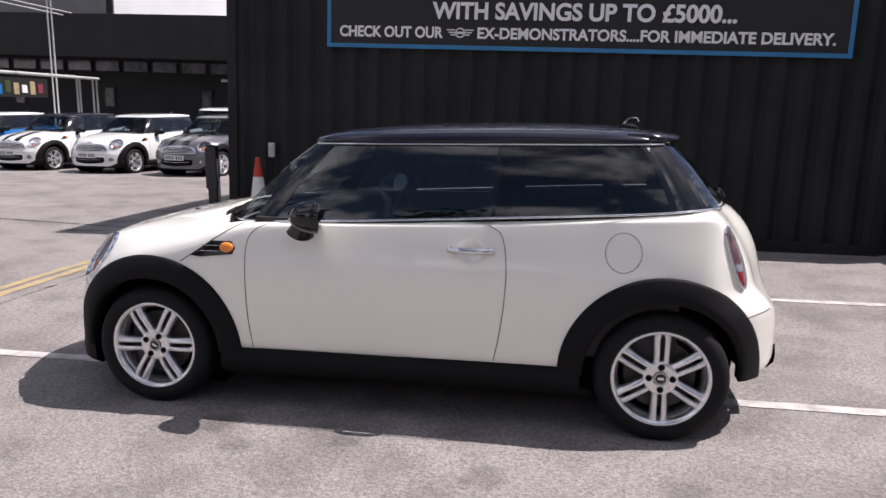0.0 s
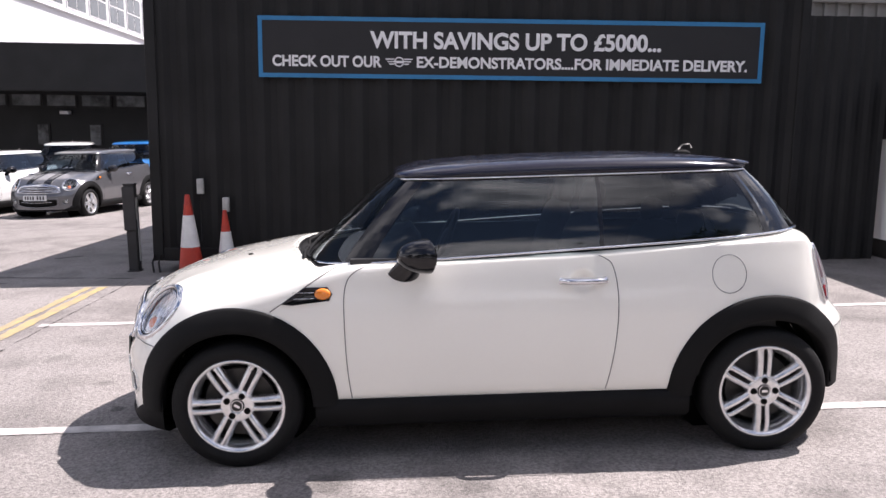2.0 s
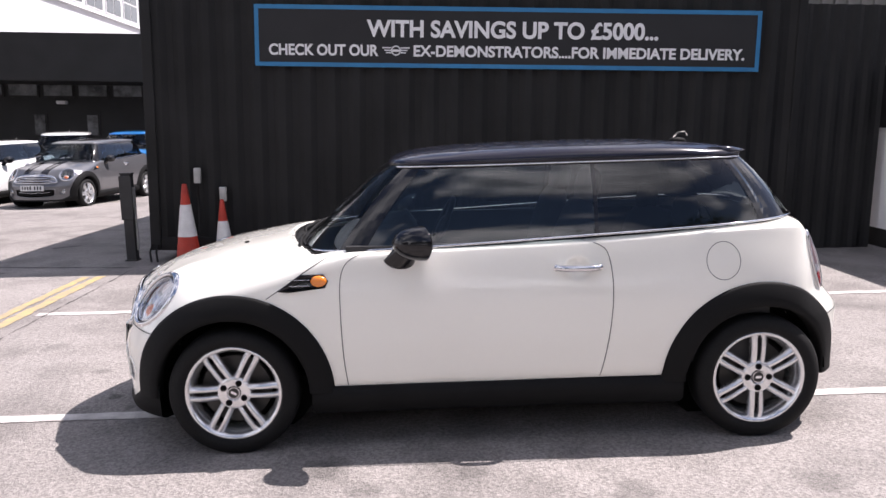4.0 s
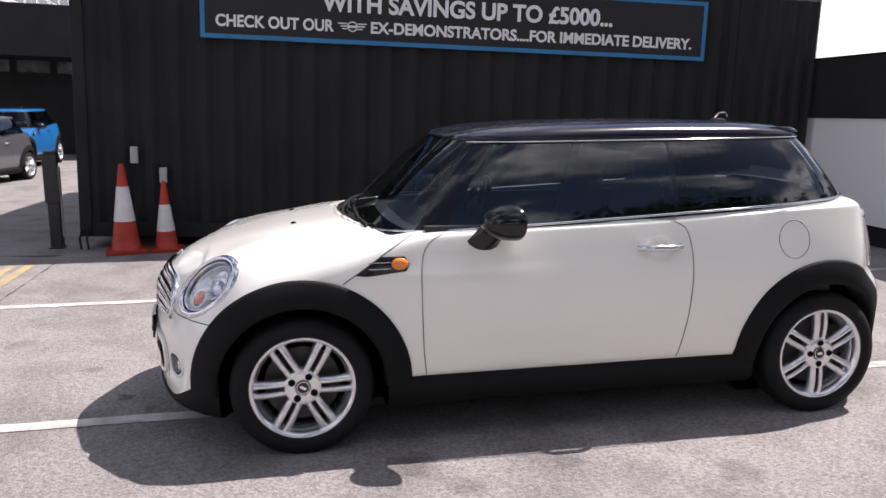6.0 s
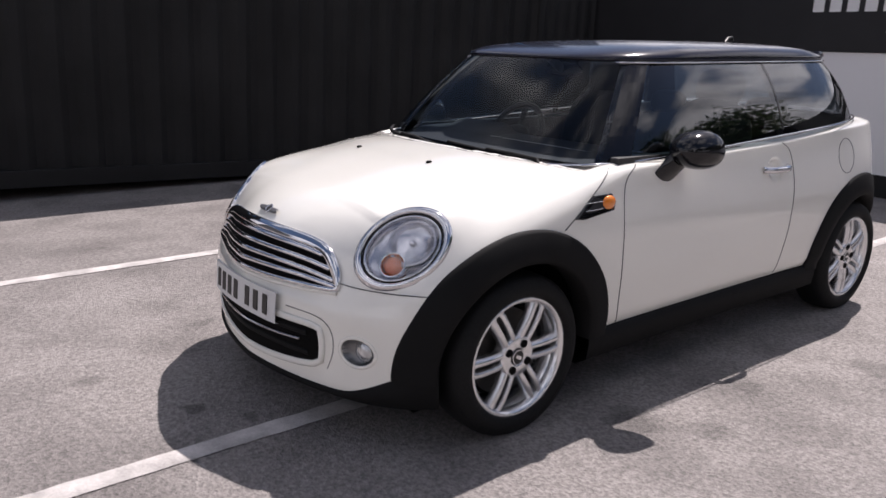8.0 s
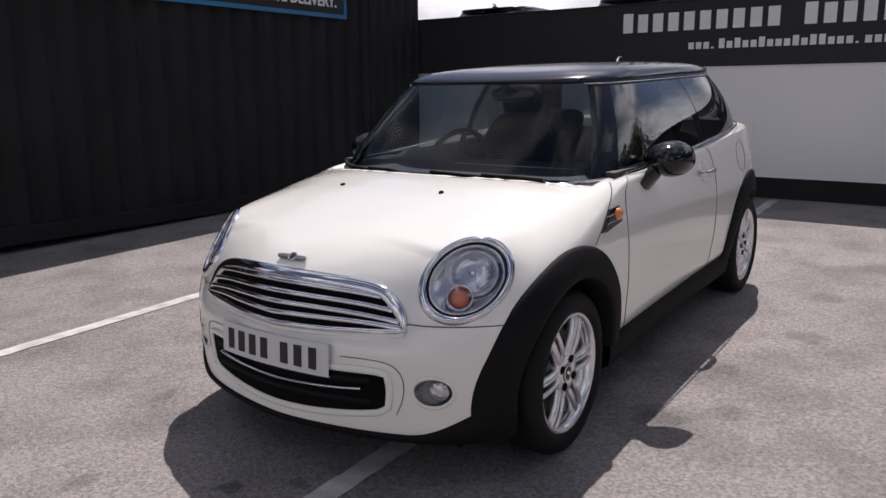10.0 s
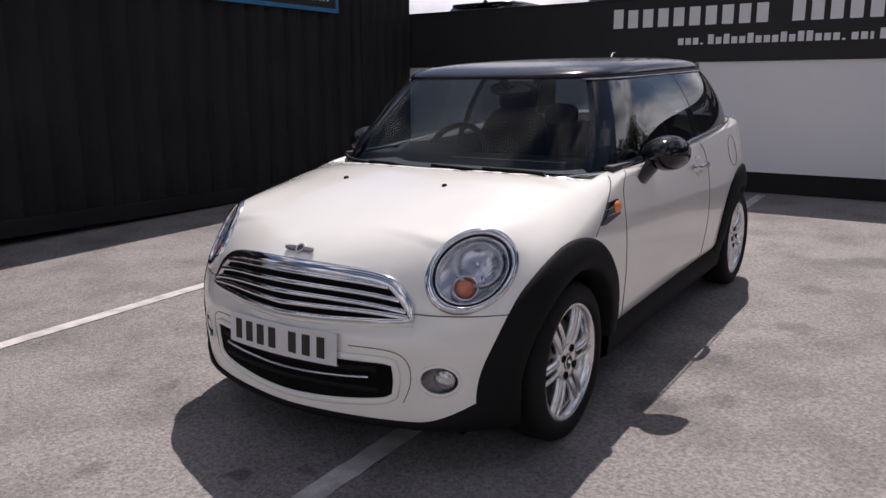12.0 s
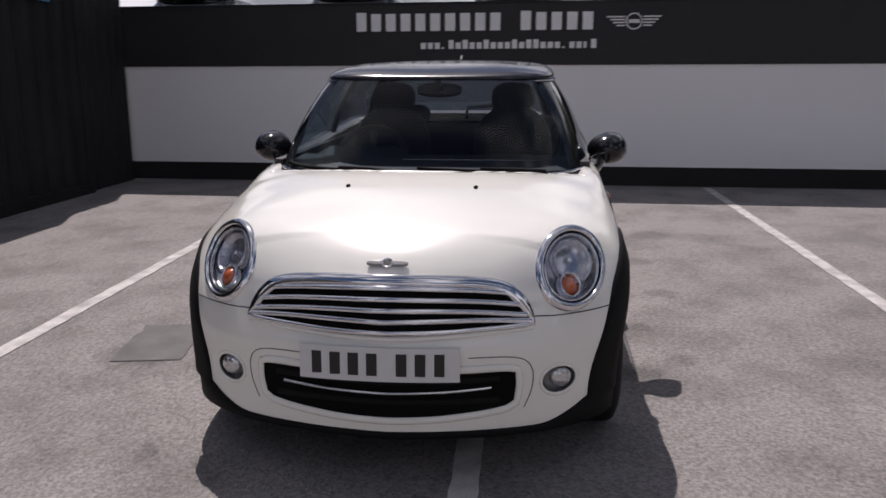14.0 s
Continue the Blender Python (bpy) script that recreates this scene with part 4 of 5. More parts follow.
def closed_path(keys, step=0.02):
    keys = [Vector((0, k[0], k[1])) for k in keys]
    n = len(keys)
    out = []
    for i in range(n):
        p0, p1, p2, p3 = keys[i - 1], keys[i], keys[(i + 1) % n], keys[(i + 2) % n]
        k = max(2, int((p2 - p1).length / step))
        for j in range(k):
            t = j / k
            q = 0.5 * ((2 * p1) + (p2 - p0) * t + (2 * p0 - 5 * p1 + 4 * p2 - p3) * t * t + (3 * p1 - p0 - 3 * p2 + p3) * t ** 3)
            out.append((q.y, q.z))
    return out


def mirrored(half):
    return half + [(-y, z) for y, z in half[::-1] if y > 1e-6]


grille = new("grille")
grille.parent = car
grille["label"] = "black radiator grille with chrome surround and slats"
G_EDGE = closed_path(mirrored([(0, 0.703), (0.2, 0.696), (0.35, 0.677), (0.415, 0.645), (0.466, 0.574), (0.446, 0.553), (0.22, 0.547), (0, 0.549)]))
front_patch("mesh", G_EDGE, M_DARK, 0.003, grille)
pts, nrm = front_path(G_EDGE, 0.002)
strip("surround", pts, nrm, lambda p: 0.018 + 0.024 * smooth(0.55, 0.63, p.z), 0.015, M_CHROME, grille, "chrome grille surround", closed=True)
for z, w in ((0.672, 0.38), (0.641, 0.424), (0.610, 0.450), (0.577, 0.462)):
    ys = np.linspace(-w, w, 31)
    pts, nrm = front_path([(y, z + 0.008 - 0.034 * (y / 0.44) ** 2 * (1 if z > 0.6 else 0.55)) for y in ys], 0.004)
    strip("slat", pts, nrm, 0.018, 0.013, M_CHROME, grille, "chrome grille slat")
pts, nrm = front_path([(y, 0.528 + 0.018 * abs(y / 0.475) ** 2.4) for y in np.linspace(-0.475, 0.475, 41)], 0.001)
strip("bumper_lip", pts, nrm, 0.016, 0.008, M_CREAM, car)

# bonnet and bumper joints
for s in (-1, 1):
    pts, nrm = drape(polyline([(-1.86, s * 0.46, 0.58), (-1.80, s * 0.56, 0.576), (-1.72, s * 0.65, 0.572), (-1.64, s * 0.715, 0.572), (-1.57, s * 0.755, 0.572)]), (0.75, -s * 0.65, 0), 0.0008)
    strip("panel_joint", pts, nrm, 0.004, 0.0012, M_SEAM, car)
    pts, nrm = drape(polyline([(-1.06, s * 0.8, 0.735), (-0.98, s * 0.8, 0.79), (-0.9, s * 0.79, 0.845), (-0.82, s * 0.77, 0.895), (-0.76, s * 0.75, 0.93)]), (0, -s, -0.25), 0.0008)
    strip("bonnet_joint", pts, nrm, 0.0045, 0.0012, M_SEAM, car)

# lower air opening with a bright bar
low = new("air_intake")
low.parent = car
low["label"] = "black lower air intake with a bright bar"
I_EDGE = closed_path(mirrored([(0, 0.425), (0.25, 0.425), (0.405, 0.422), (0.43, 0.400), (0.428, 0.323), (0.395, 0.280), (0.2, 0.254), (0, 0.247)]))
front_patch("opening", I_EDGE, M_DARK, 0.004, low)
pts, nrm = front_path(I_EDGE, 0.001)
strip("rim", pts, nrm, 0.024, 0.010, M_CREAM, low, "cream moulded rim", closed=True)
pts, nrm = front_path([(y, 0.350 + 0.014 * (y / 0.37) ** 2) for y in np.linspace(-0.34, 0.34, 37)], 0.004)
strip("bar", pts, nrm, 0.009, 0.012, M_CHROME, low, "bright metal bar")
for z in (0.313, 0.388):
    pts, nrm = front_path([(y, z) for y in np.linspace(-0.37, 0.37, 25)], 0.003)
    strip("slat", pts, nrm, 0.02, 0.006, M_TRIM, low)
for s in (-1, 1):
    pts, nrm = drape(polyline([(-1.9, s * 0.27, 0.463), (-1.9, s * 0.39, 0.46), (-1.9, s * 0.45, 0.445), (-1.9, s * 0.476, 0.405), (-1.88, s * 0.474, 0.34), (-1.86, s * 0.45, 0.275)]), (1, 0, 0), 0.0008)
    strip("panel_joint", pts, nrm, 0.003, 0.001, M_SEAM, car)
    # fog lamps
    fog = new("fog_lamp")
    fog.parent = car
    fog["label"] = "round fog lamp in a chrome ring"
    ring = [(s * FOG[0] + FOG_RU * math.cos(a), FOG[1] + FOG_RV * math.sin(a)) for a in AN]
    pts, nrm = front_path(ring, 0.0005)
    strip("ring", pts, nrm, 0.012, 0.004, M_CREAM, fog, closed=True)
    # a bowl that runs back into the bumper
    bm = bmesh.new()
    rows = []
    for a in AN:
        row = []
        for q, d in ((0.99, 0.002), (0.95, -0.002), (0.91, -0.014), (0.86, -0.026), (0.60, -0.030), (0.0, -0.031)):
            p = front(s * FOG[0] + FOG_RU * q * math.cos(a), FOG[1] + FOG_RV * q * math.sin(a))[0]
            row.append(p + Vector((-d, 0, 0)))
        rows.append(row)
    grid(bm, rows, close_u=True)
    bmesh.ops.recalc_face_normals(bm, faces=bm.faces)
    part("bowl", bm, M_FOGBOWL, fog, "ribbed grey bowl", smooth=True)
    for k in range(16):
        a = math.pi * 2 * k / 16
        pa, pb = [front(s * FOG[0] + FOG_RU * q * math.cos(a), FOG[1] + FOG_RV * q * math.sin(a))[0] + Vector((d, 0, 0)) for q, d in ((0.92, 0.004), (0.86, 0.024))]
        bm = bmesh.new()
        sweep(bm, [pa, pb], 0.0018, sides=5)
        part("rib", bm, M_FOGBOWL, fog)
    lc = front(s * (FOG[0] + 0.006), FOG[1])[0] + Vector((0.024, 0, 0))
    axis = Vector((-1, s * 0.25, 0)).normalized()
    fu = axis.cross(Vector((0, 0, 1))).normalized()
    bm = bmesh.new()
    grid(bm, [[lc + (fu * math.cos(a) * 0.040 + Vector((0, 0, 0.039 * math.sin(a)))) * math.sin(q) + axis * (0.020 * math.cos(q)) for q in np.linspace(math.pi / 2, 0, 7)] for a in AN[::2]], close_u=True)
    bmesh.ops.remove_doubles(bm, verts=bm.verts, dist=0.0002)
    bmesh.ops.recalc_face_normals(bm, faces=bm.faces)
    part("lens", bm, M_FOGLENS, fog, "clear ribbed lens", smooth=True)

# number plate with plain bars
plate_c, plate_n = front(0.0, 0.453, 0.015)
plate = new("number_plate")
plate.parent = car
plate.matrix_local = pose(plate_c.x - 0.002, 0.015, 0.450, 0, 4, 0)
plate["label"] = "white number plate with plain dark bars"
bm = bmesh.new()
grid(bm, [[Vector((0.024 * (y / 0.26) ** 2 + d, y, z)) for d, z in ((0.012, -0.0555), (0, -0.0555), (0, 0.0555), (0.012, 0.0555))] for y in np.linspace(-0.26, 0.26, 15)])
bmesh.ops.recalc_face_normals(bm, faces=bm.faces)
part("backing", bm, M_PLATE, plate)
for y in (0.2, 0.14, 0.08, 0.02, -0.075, -0.135, -0.195):
    x = 0.024 * (y / 0.26) ** 2 - 0.002
    part("bar", block((x, y - 0.017, -0.036), (x + 0.004, y + 0.017, 0.037)), M_INK, plate)

# lower lip and bonnet fittings
bm = bmesh.new()
rows = []
for t in np.linspace(-1, 1, 81):
    ang = t * 1.17
    d = Vector((math.cos(ang), -math.sin(ang), 0))
    c = Vector((-1.25, 0, 0))
    rise = smooth(0.62, 1.0, abs(t))
    top = 0.204 + 0.120 * rise
    row = []
    for z, l in ((top + 0.004, -0.004), (top, 0.006), ((top + 0.19) / 2, 0.008), (0.185, 0.004)):
        hit, nrm, _, _ = BODY.ray_cast(c - d * 2.0 + Vector((0, 0, max(z, 0.29))), d)
        hit = hit if hit is not None else c - d * 0.6
        row.append(Vector((hit.x, hit.y, z)) - d * l)
    e = row[-1]
    row += [Vector((e.x, e.y, 0.166)) + d * 0.03, Vector((e.x, e.y, 0.158)) + d * 0.2]
    rows.append(row)
grid(bm, rows)
bmesh.ops.recalc_face_normals(bm, faces=bm.faces)
part("front_lip", bm, M_TRIM, car, "black plastic front lip", smooth=True)

bm = bmesh.new()
rows = []
for t in np.linspace(-1, 1, 61):
    ang = t * 0.55
    d = Vector((-math.cos(ang), -math.sin(ang), 0))
    c = Vector((1.3, 0, 0))
    top = 0.30 + 0.05 * smooth(0.7, 1.0, abs(t))
    row = []
    for z, l in ((top + 0.004, -0.004), (top, 0.006), (0.30, 0.010), (0.26, 0.006)):
        hit, nrm, _, _ = BODY.ray_cast(c - d * 2.0 + Vector((0, 0, 0.46)), d)
        hit = hit if hit is not None else c - d * 0.5
        row.append(Vector((hit.x, hit.y, z)) - d * l)
    e = row[-1]
    row += [Vector((e.x, e.y, 0.225)) + d * 0.03, Vector((e.x, e.y, 0.21)) + d * 0.2]
    rows.append(row)
grid(bm, rows)
bmesh.ops.recalc_face_normals(bm, faces=bm.faces)
part("rear_valance", bm, M_TRIM, car, "black plastic rear valance", smooth=True)

emblem = new("bonnet_emblem")
emblem.parent = car
p, nn = onto((-1.826, 0, 0.8), (0.5, 0, -0.8), 0.004)
up = Vector((0.45, 0, 0.9)).normalized()
e_turn = nn.to_track_quat("Z", "Y").to_matrix()
emblem.matrix_local = Matrix.Translation(p) @ e_turn.to_4x4()
bm = bmesh.new()
sweep(bm, [(0.016 * math.cos(a), 0.016 * math.sin(a), 0.003) for a in AN[::2]], 0.004, closed=True, sides=6)
part("ring", bm, M_CHROME, emblem, "chrome emblem ring", smooth=True)
bm = bmesh.new()
lathe(bm, [(0.016, 0.001), (0.015, 0.004), (0.0, 0.005)], 20, axis="Z")
part("disc", bm, M_INK, emblem)
side_dir = e_turn.inverted() @ Vector((0, 1, 0))
for k in (-1, 1):
    bm = bmesh.new()
    rows = []
    for t, hw in ((0.014, 0.010), (0.032, 0.011), (0.052, 0.010), (0.068, 0.004)):
        q = Vector((-side_dir.y, side_dir.x, 0))
        c = side_dir * k * t
        rows.append([c - q * hw + Vector((0, 0, 0.001)), c - q * hw * 0.5 + Vector((0, 0, 0.006)), c + q * (hw + 0.003) * 0.5 + Vector((0, 0, 0.006)), c + q * (hw + 0.003) + Vector((0, 0, 0.001))])
    grid(bm, rows)
    part("wing", bm, M_FOGBOWL, emblem, "dull metal wing")

for s in (-1, 1):
    p, nn = onto((-1.245, s * 0.25, 1.0), (0, 0, -1), 0.002)
    jet = new("washer_jet")
    jet.parent = car
    bm = bmesh.new()
    bmesh.ops.create_uvsphere(bm, u_segments=12, v_segments=8, radius=0.010, matrix=Matrix.Translation(p) @ Matrix.Diagonal((1.4, 0.9, 0.7, 1)))
    part("nozzle", bm, M_TRIM, jet, smooth=True)

# cowl between bonnet and windscreen
bm = bmesh.new()
rows, edge = [], []
for y in np.linspace(-0.69, 0.69, 45):
    xe = -1.02 + 0.18 * (y / 0.7) ** 2
    p = None
    for i in range(121):
        q = house([EDGES["a0"][k] * i / 120 for k in (0, 1)], 0.0)
        if p is None or abs(q.y - abs(y)) < abs(p.y - abs(y)):
            p = q
    ze = onto((xe - 0.02, y, 1.2), (0, 0, -1))[0].z
    gx = max(p.x, xe + 0.03)
    row = [Vector((xe, y, ze - 0.03)), Vector((xe + 0.006, y, ze - 0.006))]
    for t in (0.35, 0.7):
        row.append(Vector((xe + (gx - xe) * t, y, ze + (p.z - ze) * t - 0.006 - 0.010 * math.sin(math.pi * t))))
    row.append(Vector((gx + 0.02, y, p.z + 0.012)))
    rows.append(row)
    edge.append(Vector((xe - 0.004, y, ze + 0.001)))
grid(bm, rows)
bmesh.ops.recalc_face_normals(bm, faces=bm.faces)
part("cowl", bm, M_TRIM, car, "black plastic scuttle below the windscreen", smooth=True)
bm = bmesh.new()
sweep(bm, [p + Vector((-0.006, 0, -0.0075)) for p in edge], 0.0095, sides=10)
part("bonnet_edge", bm, M_CREAM, car, "rolled rear edge of the bonnet", smooth=True)
bm = bmesh.new()
sweep(bm, [p + Vector((0.009, 0, -0.006)) for p in edge], 0.006, sides=8)
part("bonnet_seal", bm, M_TRIM, car, "black rubber seal behind the bonnet", smooth=True)

# wipers
def glass_front(y, h):
    """A point of the windscreen at a given y and height share."""
    best = None
    for i in range(121):
        t = i / 120
        u = [EDGES["a0"][k] * t for k in (0, 1)]
        p = house(u, h)
        if best is None or abs(p.y - abs(y)) < abs(best.y - abs(y)):
            best = p
    return Vector((best.x, y, best.z))


for y0, y1 in ((0.10, 0.62), (-0.52, 0.02)):
    wiper = new("wiper")
    wiper.parent = car
    path = [glass_front(y0 + (y1 - y0) * t, 0.025 + 0.035 * t) + Vector((-0.02, 0, 0.012)) for t in np.linspace(0, 1, 9)]
    bm = bmesh.new()
    sweep(bm, path, 0.009, sides=6)
    part("blade", bm, M_TRIM, wiper, smooth=True)
    bm = bmesh.new()
    root_p = glass_front(y0 - 0.02, 0.0) + Vector((-0.05, 0, 0.0))
    sweep(bm, [root_p, root_p + Vector((0.0, 0.02, 0.03)), path[2] + Vector((-0.012, 0, 0.012)), path[4] + Vector((-0.008, 0, 0.008))], 0.010, sides=6)
    part("arm", bm, M_TRIM, wiper, smooth=True)

# ---- sides ----
for s in (-1, 1):
    # door joints
    def along(keys, w=0.0038, name="door_joint"):
        pts, nrm = drape(polyline([(k[0], s * 0.8, k[1]) for k in keys]), (0, -s, 0), 0.0008)
        return strip(name, pts, nrm, w, 0.0012, M_SEAM, car)
    along([(-0.62, 0.93), (-0.69, 0.895), (-0.725, 0.82), (-0.728, 0.65), (-0.72, 0.45), (-0.705, 0.315)])
    along([(0.44, 0.955), (0.49, 0.93), (0.515, 0.87), (0.527, 0.75), (0.52, 0.6), (0.50, 0.45), (0.475, 0.325)])
    # fuel flap
    if s < 0:
        ring = [(1.043 + 0.079 * math.cos(a), 0.86 + 0.087 * math.sin(a)) for a in AN]
        pts, nrm = drape([(x, -0.8, z) for x, z in ring], (0, 1, 0), 0.0008)
        strip("fuel_flap", pts, nrm, 0.0028, 0.001, M_SEAM, car, "round fuel flap joint", closed=True)
    # side trim with indicator
    trim = new("side_trim")
    trim.parent = car
    trim["label"] = "black side trim with amber repeater"
    e = [(-1.01, 0.768), (-0.94, 0.816), (-0.90, 0.841), (-0.80, 0.842), (-0.778, 0.81), (-0.793, 0.779), (-0.9, 0.768), (-0.96, 0.762)]
    bm = bmesh.new()
    cx, cz = -0.89, 0.805
    grid(bm, [[side_point(cx + (x - cx) * q, cz + (z - cz) * q, s, l)[0] for q, l in ((1.0, -0.002), (0.98, 0.006), (0.9, 0.009), (0.5, 0.007), (0.0, 0.007))] for x, z in e], close_u=True)
    bmesh.ops.recalc_face_normals(bm, faces=bm.faces)
    part("panel", bm, M_GLOSS, trim)
    for zz in (0.792, 0.818):
        pts, nrm = drape([(x, s * 0.8, zz) for x in np.linspace(-0.955, -0.86, 9)], (0, -s, 0), 0.008)
        strip("rib", pts, nrm, 0.003, 0.002, M_CHROME, trim)
    bm = bmesh.new()
    c, nn = side_point(-0.822, 0.81, s, 0.003)
    bmesh.ops.create_uvsphere(bm, u_segments=20, v_segments=12, radius=0.03, matrix=Matrix.Translation(c) @ Matrix.Diagonal((1.25, 0.55, 0.92, 1)))
    part("repeater", bm, M_REPEATER, trim, "amber indicator repeater", smooth=True)
    # handle
    handle = new("door_handle")
    handle.parent = car
    pts, nrm = drape([(x, s * 0.8, 0.838) for x in np.linspace(0.262, 0.468, 15)], (0, -s, 0), 0.03)
    pts = [p + Vector((0, -s * 0.03 * abs(2 * i / 14 - 1) ** 4, 0)) for i, p in enumerate(pts)]
    bm = bmesh.new()
    sweep(bm, pts, 0.016, sides=10, flat=1.0)
    part("bar", bm, M_CHROME, handle, "chrome door handle", smooth=True)
    # mirror
    mirror = new("door_mirror")
    mirror.parent = car
    mirror["label"] = "gloss black door mirror on a stalk"
    bm = bmesh.new()
    bmesh.ops.create_uvsphere(bm, u_segments=28, v_segments=18, radius=1.0)
    for v in bm.verts:
        x = v.co.x
        back = 0.40 * s * v.co.y * 0.098 * smooth(-0.7, 0.1, x)
        v.co = Vector((v.co.x * (0.135 if x < 0 else 0.010) + back, v.co.y * 0.098, v.co.z * 0.077 * (1 - 0.12 * v.co.y * -s)))
        v.co += Vector((-0.352, s * 0.832, 0.982))
    part("housing", bm, M_GLOSS, mirror, smooth=True)
    bm = bmesh.new()
    bmesh.ops.create_circle(bm, cap_ends=True, segments=28, radius=1.0, matrix=Matrix.Translation((-0.339, s * 0.832, 0.982)) @ Matrix.Rotation(-s * radians(23), 4, "Z") @ Matrix.Rotation(math.pi / 2, 4, "Y") @ Matrix.Diagonal((0.066, 0.082, 1, 1)))
    part("mirror_glass", bm, M_MIRROR, mirror, "mirror glass")
    bm = bmesh.new()
    base, nn = side_point(-0.47, 0.866, s, -0.016)
    rows = []
    for t in np.linspace(0, 1, 7):
        c = base.lerp(Vector((-0.415, s * 0.80, 0.955)), t)
        rx, rz = 0.072 - 0.016 * t, 0.056 - 0.02 * t
        rows.append([c + Vector((rx * math.cos(a), s * 0.3 * rz * math.sin(a) * (1 - t) - s * 0.02 * t * math.sin(a), rz * math.sin(a))) for a in AN[::3]])
    grid(bm, rows, close_v=True)
    bmesh.ops.recalc_face_normals(bm, faces=bm.faces)
    part("stalk", bm, M_GLOSS, mirror, smooth=True)
    # rear lamp
    rl = new("rear_lamp")
    rl.parent = car
    e = [(1.61 + 0.036 * math.cos(a) - 0.055 * math.sin(a), 0.835 + 0.135 * math.sin(a)) for a in AN[::2]]
    def lamp_piece(name, z0, z1, material, label):
        bm = bmesh.new()
        rows = []
        for z in np.linspace(z0, z1, 13):
            u = (z - 0.835) / 0.135
            half = 0.036 * math.sqrt(max(0.0, 1 - u * u)) + 0.001
            xm = 1.61 - 0.055 * u
            rows.append([onto((xm + half * q, s * 0.8, z), (-0.5, -s, 0), 0.003 + 0.006 * (1 - q * q))[0] for q in (-1, -0.7, -0.3, 0.3, 0.7, 1)])
        grid(bm, rows)
        bmesh.ops.recalc_face_normals(bm, faces=bm.faces)
        part(name, bm, material, rl, label, smooth=True)
    lamp_piece("red_lens", 0.701, 0.772, M_REDLENS, "red rear lamp lens")
    lamp_piece("white_lens", 0.774, 0.808, M_REFLECT, "clear reversing lens")
    lamp_piece("brake_lens", 0.810, 0.969, M_SMOKEDLENS, "clear smoked upper lens")
    got = [onto((1.61 + (x - 1.61) * 1.05, s * 0.8, 0.835 + (z - 0.835) * 1.03), (-0.5, -s, 0), 0.002) for x, z in e]
    strip("ring", [g_[0] for g_ in got], [g_[1] for g_ in got], 0.014, 0.008, M_CHROME, rl, closed=True)
    # rear bumper joint and corner trim
    pts, nrm = drape(polyline([(1.62, s * 0.75, 0.565), (1.7, s * 0.7, 0.575), (1.78, s * 0.6, 0.58)]), (-0.6, -s, 0), 0.0008)
    strip("panel_joint", pts, nrm, 0.004, 0.0012, M_SEAM, car)

# antenna base on the roof
aer = new("roof_aerial")
aer.parent = car
bm = bmesh.new()
bmesh.ops.create_uvsphere(bm, u_segments=16, v_segments=8, radius=1.0, matrix=Matrix.Translation((1.08, 0, 1.392)) @ Matrix.Diagonal((0.05, 0.028, 0.024, 1)))
part("base", bm, M_TRIM, aer, smooth=True)
bm = bmesh.new()
sweep(bm, [(1.06, 0, 1.41), (1.085, 0, 1.435), (1.12, 0, 1.438), (1.13, 0, 1.42)], 0.009, sides=8)
part("stub", bm, M_DISC, aer, smooth=True)
wip = new("rear_wiper")
wip.parent = car
bm = bmesh.new()
sweep(bm, [(1.56, 0.0, 1.0), (1.585, 0.0, 1.045), (1.56, -0.01, 1.075), (1.50, -0.25, 1.10)], 0.012, sides=8)
part("arm", bm, M_TRIM, wip, smooth=True)

# ---- inside ----
bm = bmesh.new()
rows = []
for y in np.linspace(-0.66, 0.66, 21):
    f = 1 - 0.10 * (abs(y) / 0.66) ** 3
    rows.append([Vector((-0.80 * f, y, 0.92)), Vector((-0.60, y, 0.945)), Vector((-0.42, y, 0.95 + (0.04 if 0.15 < y < 0.55 else 0))), Vector((-0.36, y, 0.90)), Vector((-0.38, y, 0.70)), Vector((-0.45, y, 0.45))])
grid(bm, rows)
part("dashboard", bm, M_DASH, car, "dark grey dashboard", smooth=True)
part("cabin_floor", block((-0.75, -0.66, 0.33), (1.5, 0.66, 0.36)), M_DARK, car)
for s in (-1, 1):
    part("door_card", block((-0.7, s * 0.705 - 0.02, 0.36), (1.3, s * 0.705 + 0.02, 0.955)), M_DASH, car)
part("parcel_shelf", block((1.12, -0.62, 0.86), (1.5, 0.62, 0.88)), M_FABRIC, car)
part("headlining", block((-0.3, -0.5, 1.325), (1.15, 0.5, 1.335)), M_DASH, car)


def cushion(bm, c, r, p=3.0, lean=0.0):
    """A rounded cushion: a superellipsoid leaning back about y."""
    b2 = bmesh.new()
    bmesh.ops.create_uvsphere(b2, u_segments=24, v_segments=14, radius=1.0)
    m = Matrix.Translation(c) @ Matrix.Rotation(lean, 4, "Y")
    idx = {}
    for v in b2.verts:
        q = [math.copysign(abs(k) ** (2 / p), k) for k in v.co]
        idx[v] = bm.verts.new(m @ Vector((q[0] * r[0], q[1] * r[1], q[2] * r[2])))
    for f in b2.faces:
        bm.faces.new([idx[v] for v in f.verts])
    b2.free()


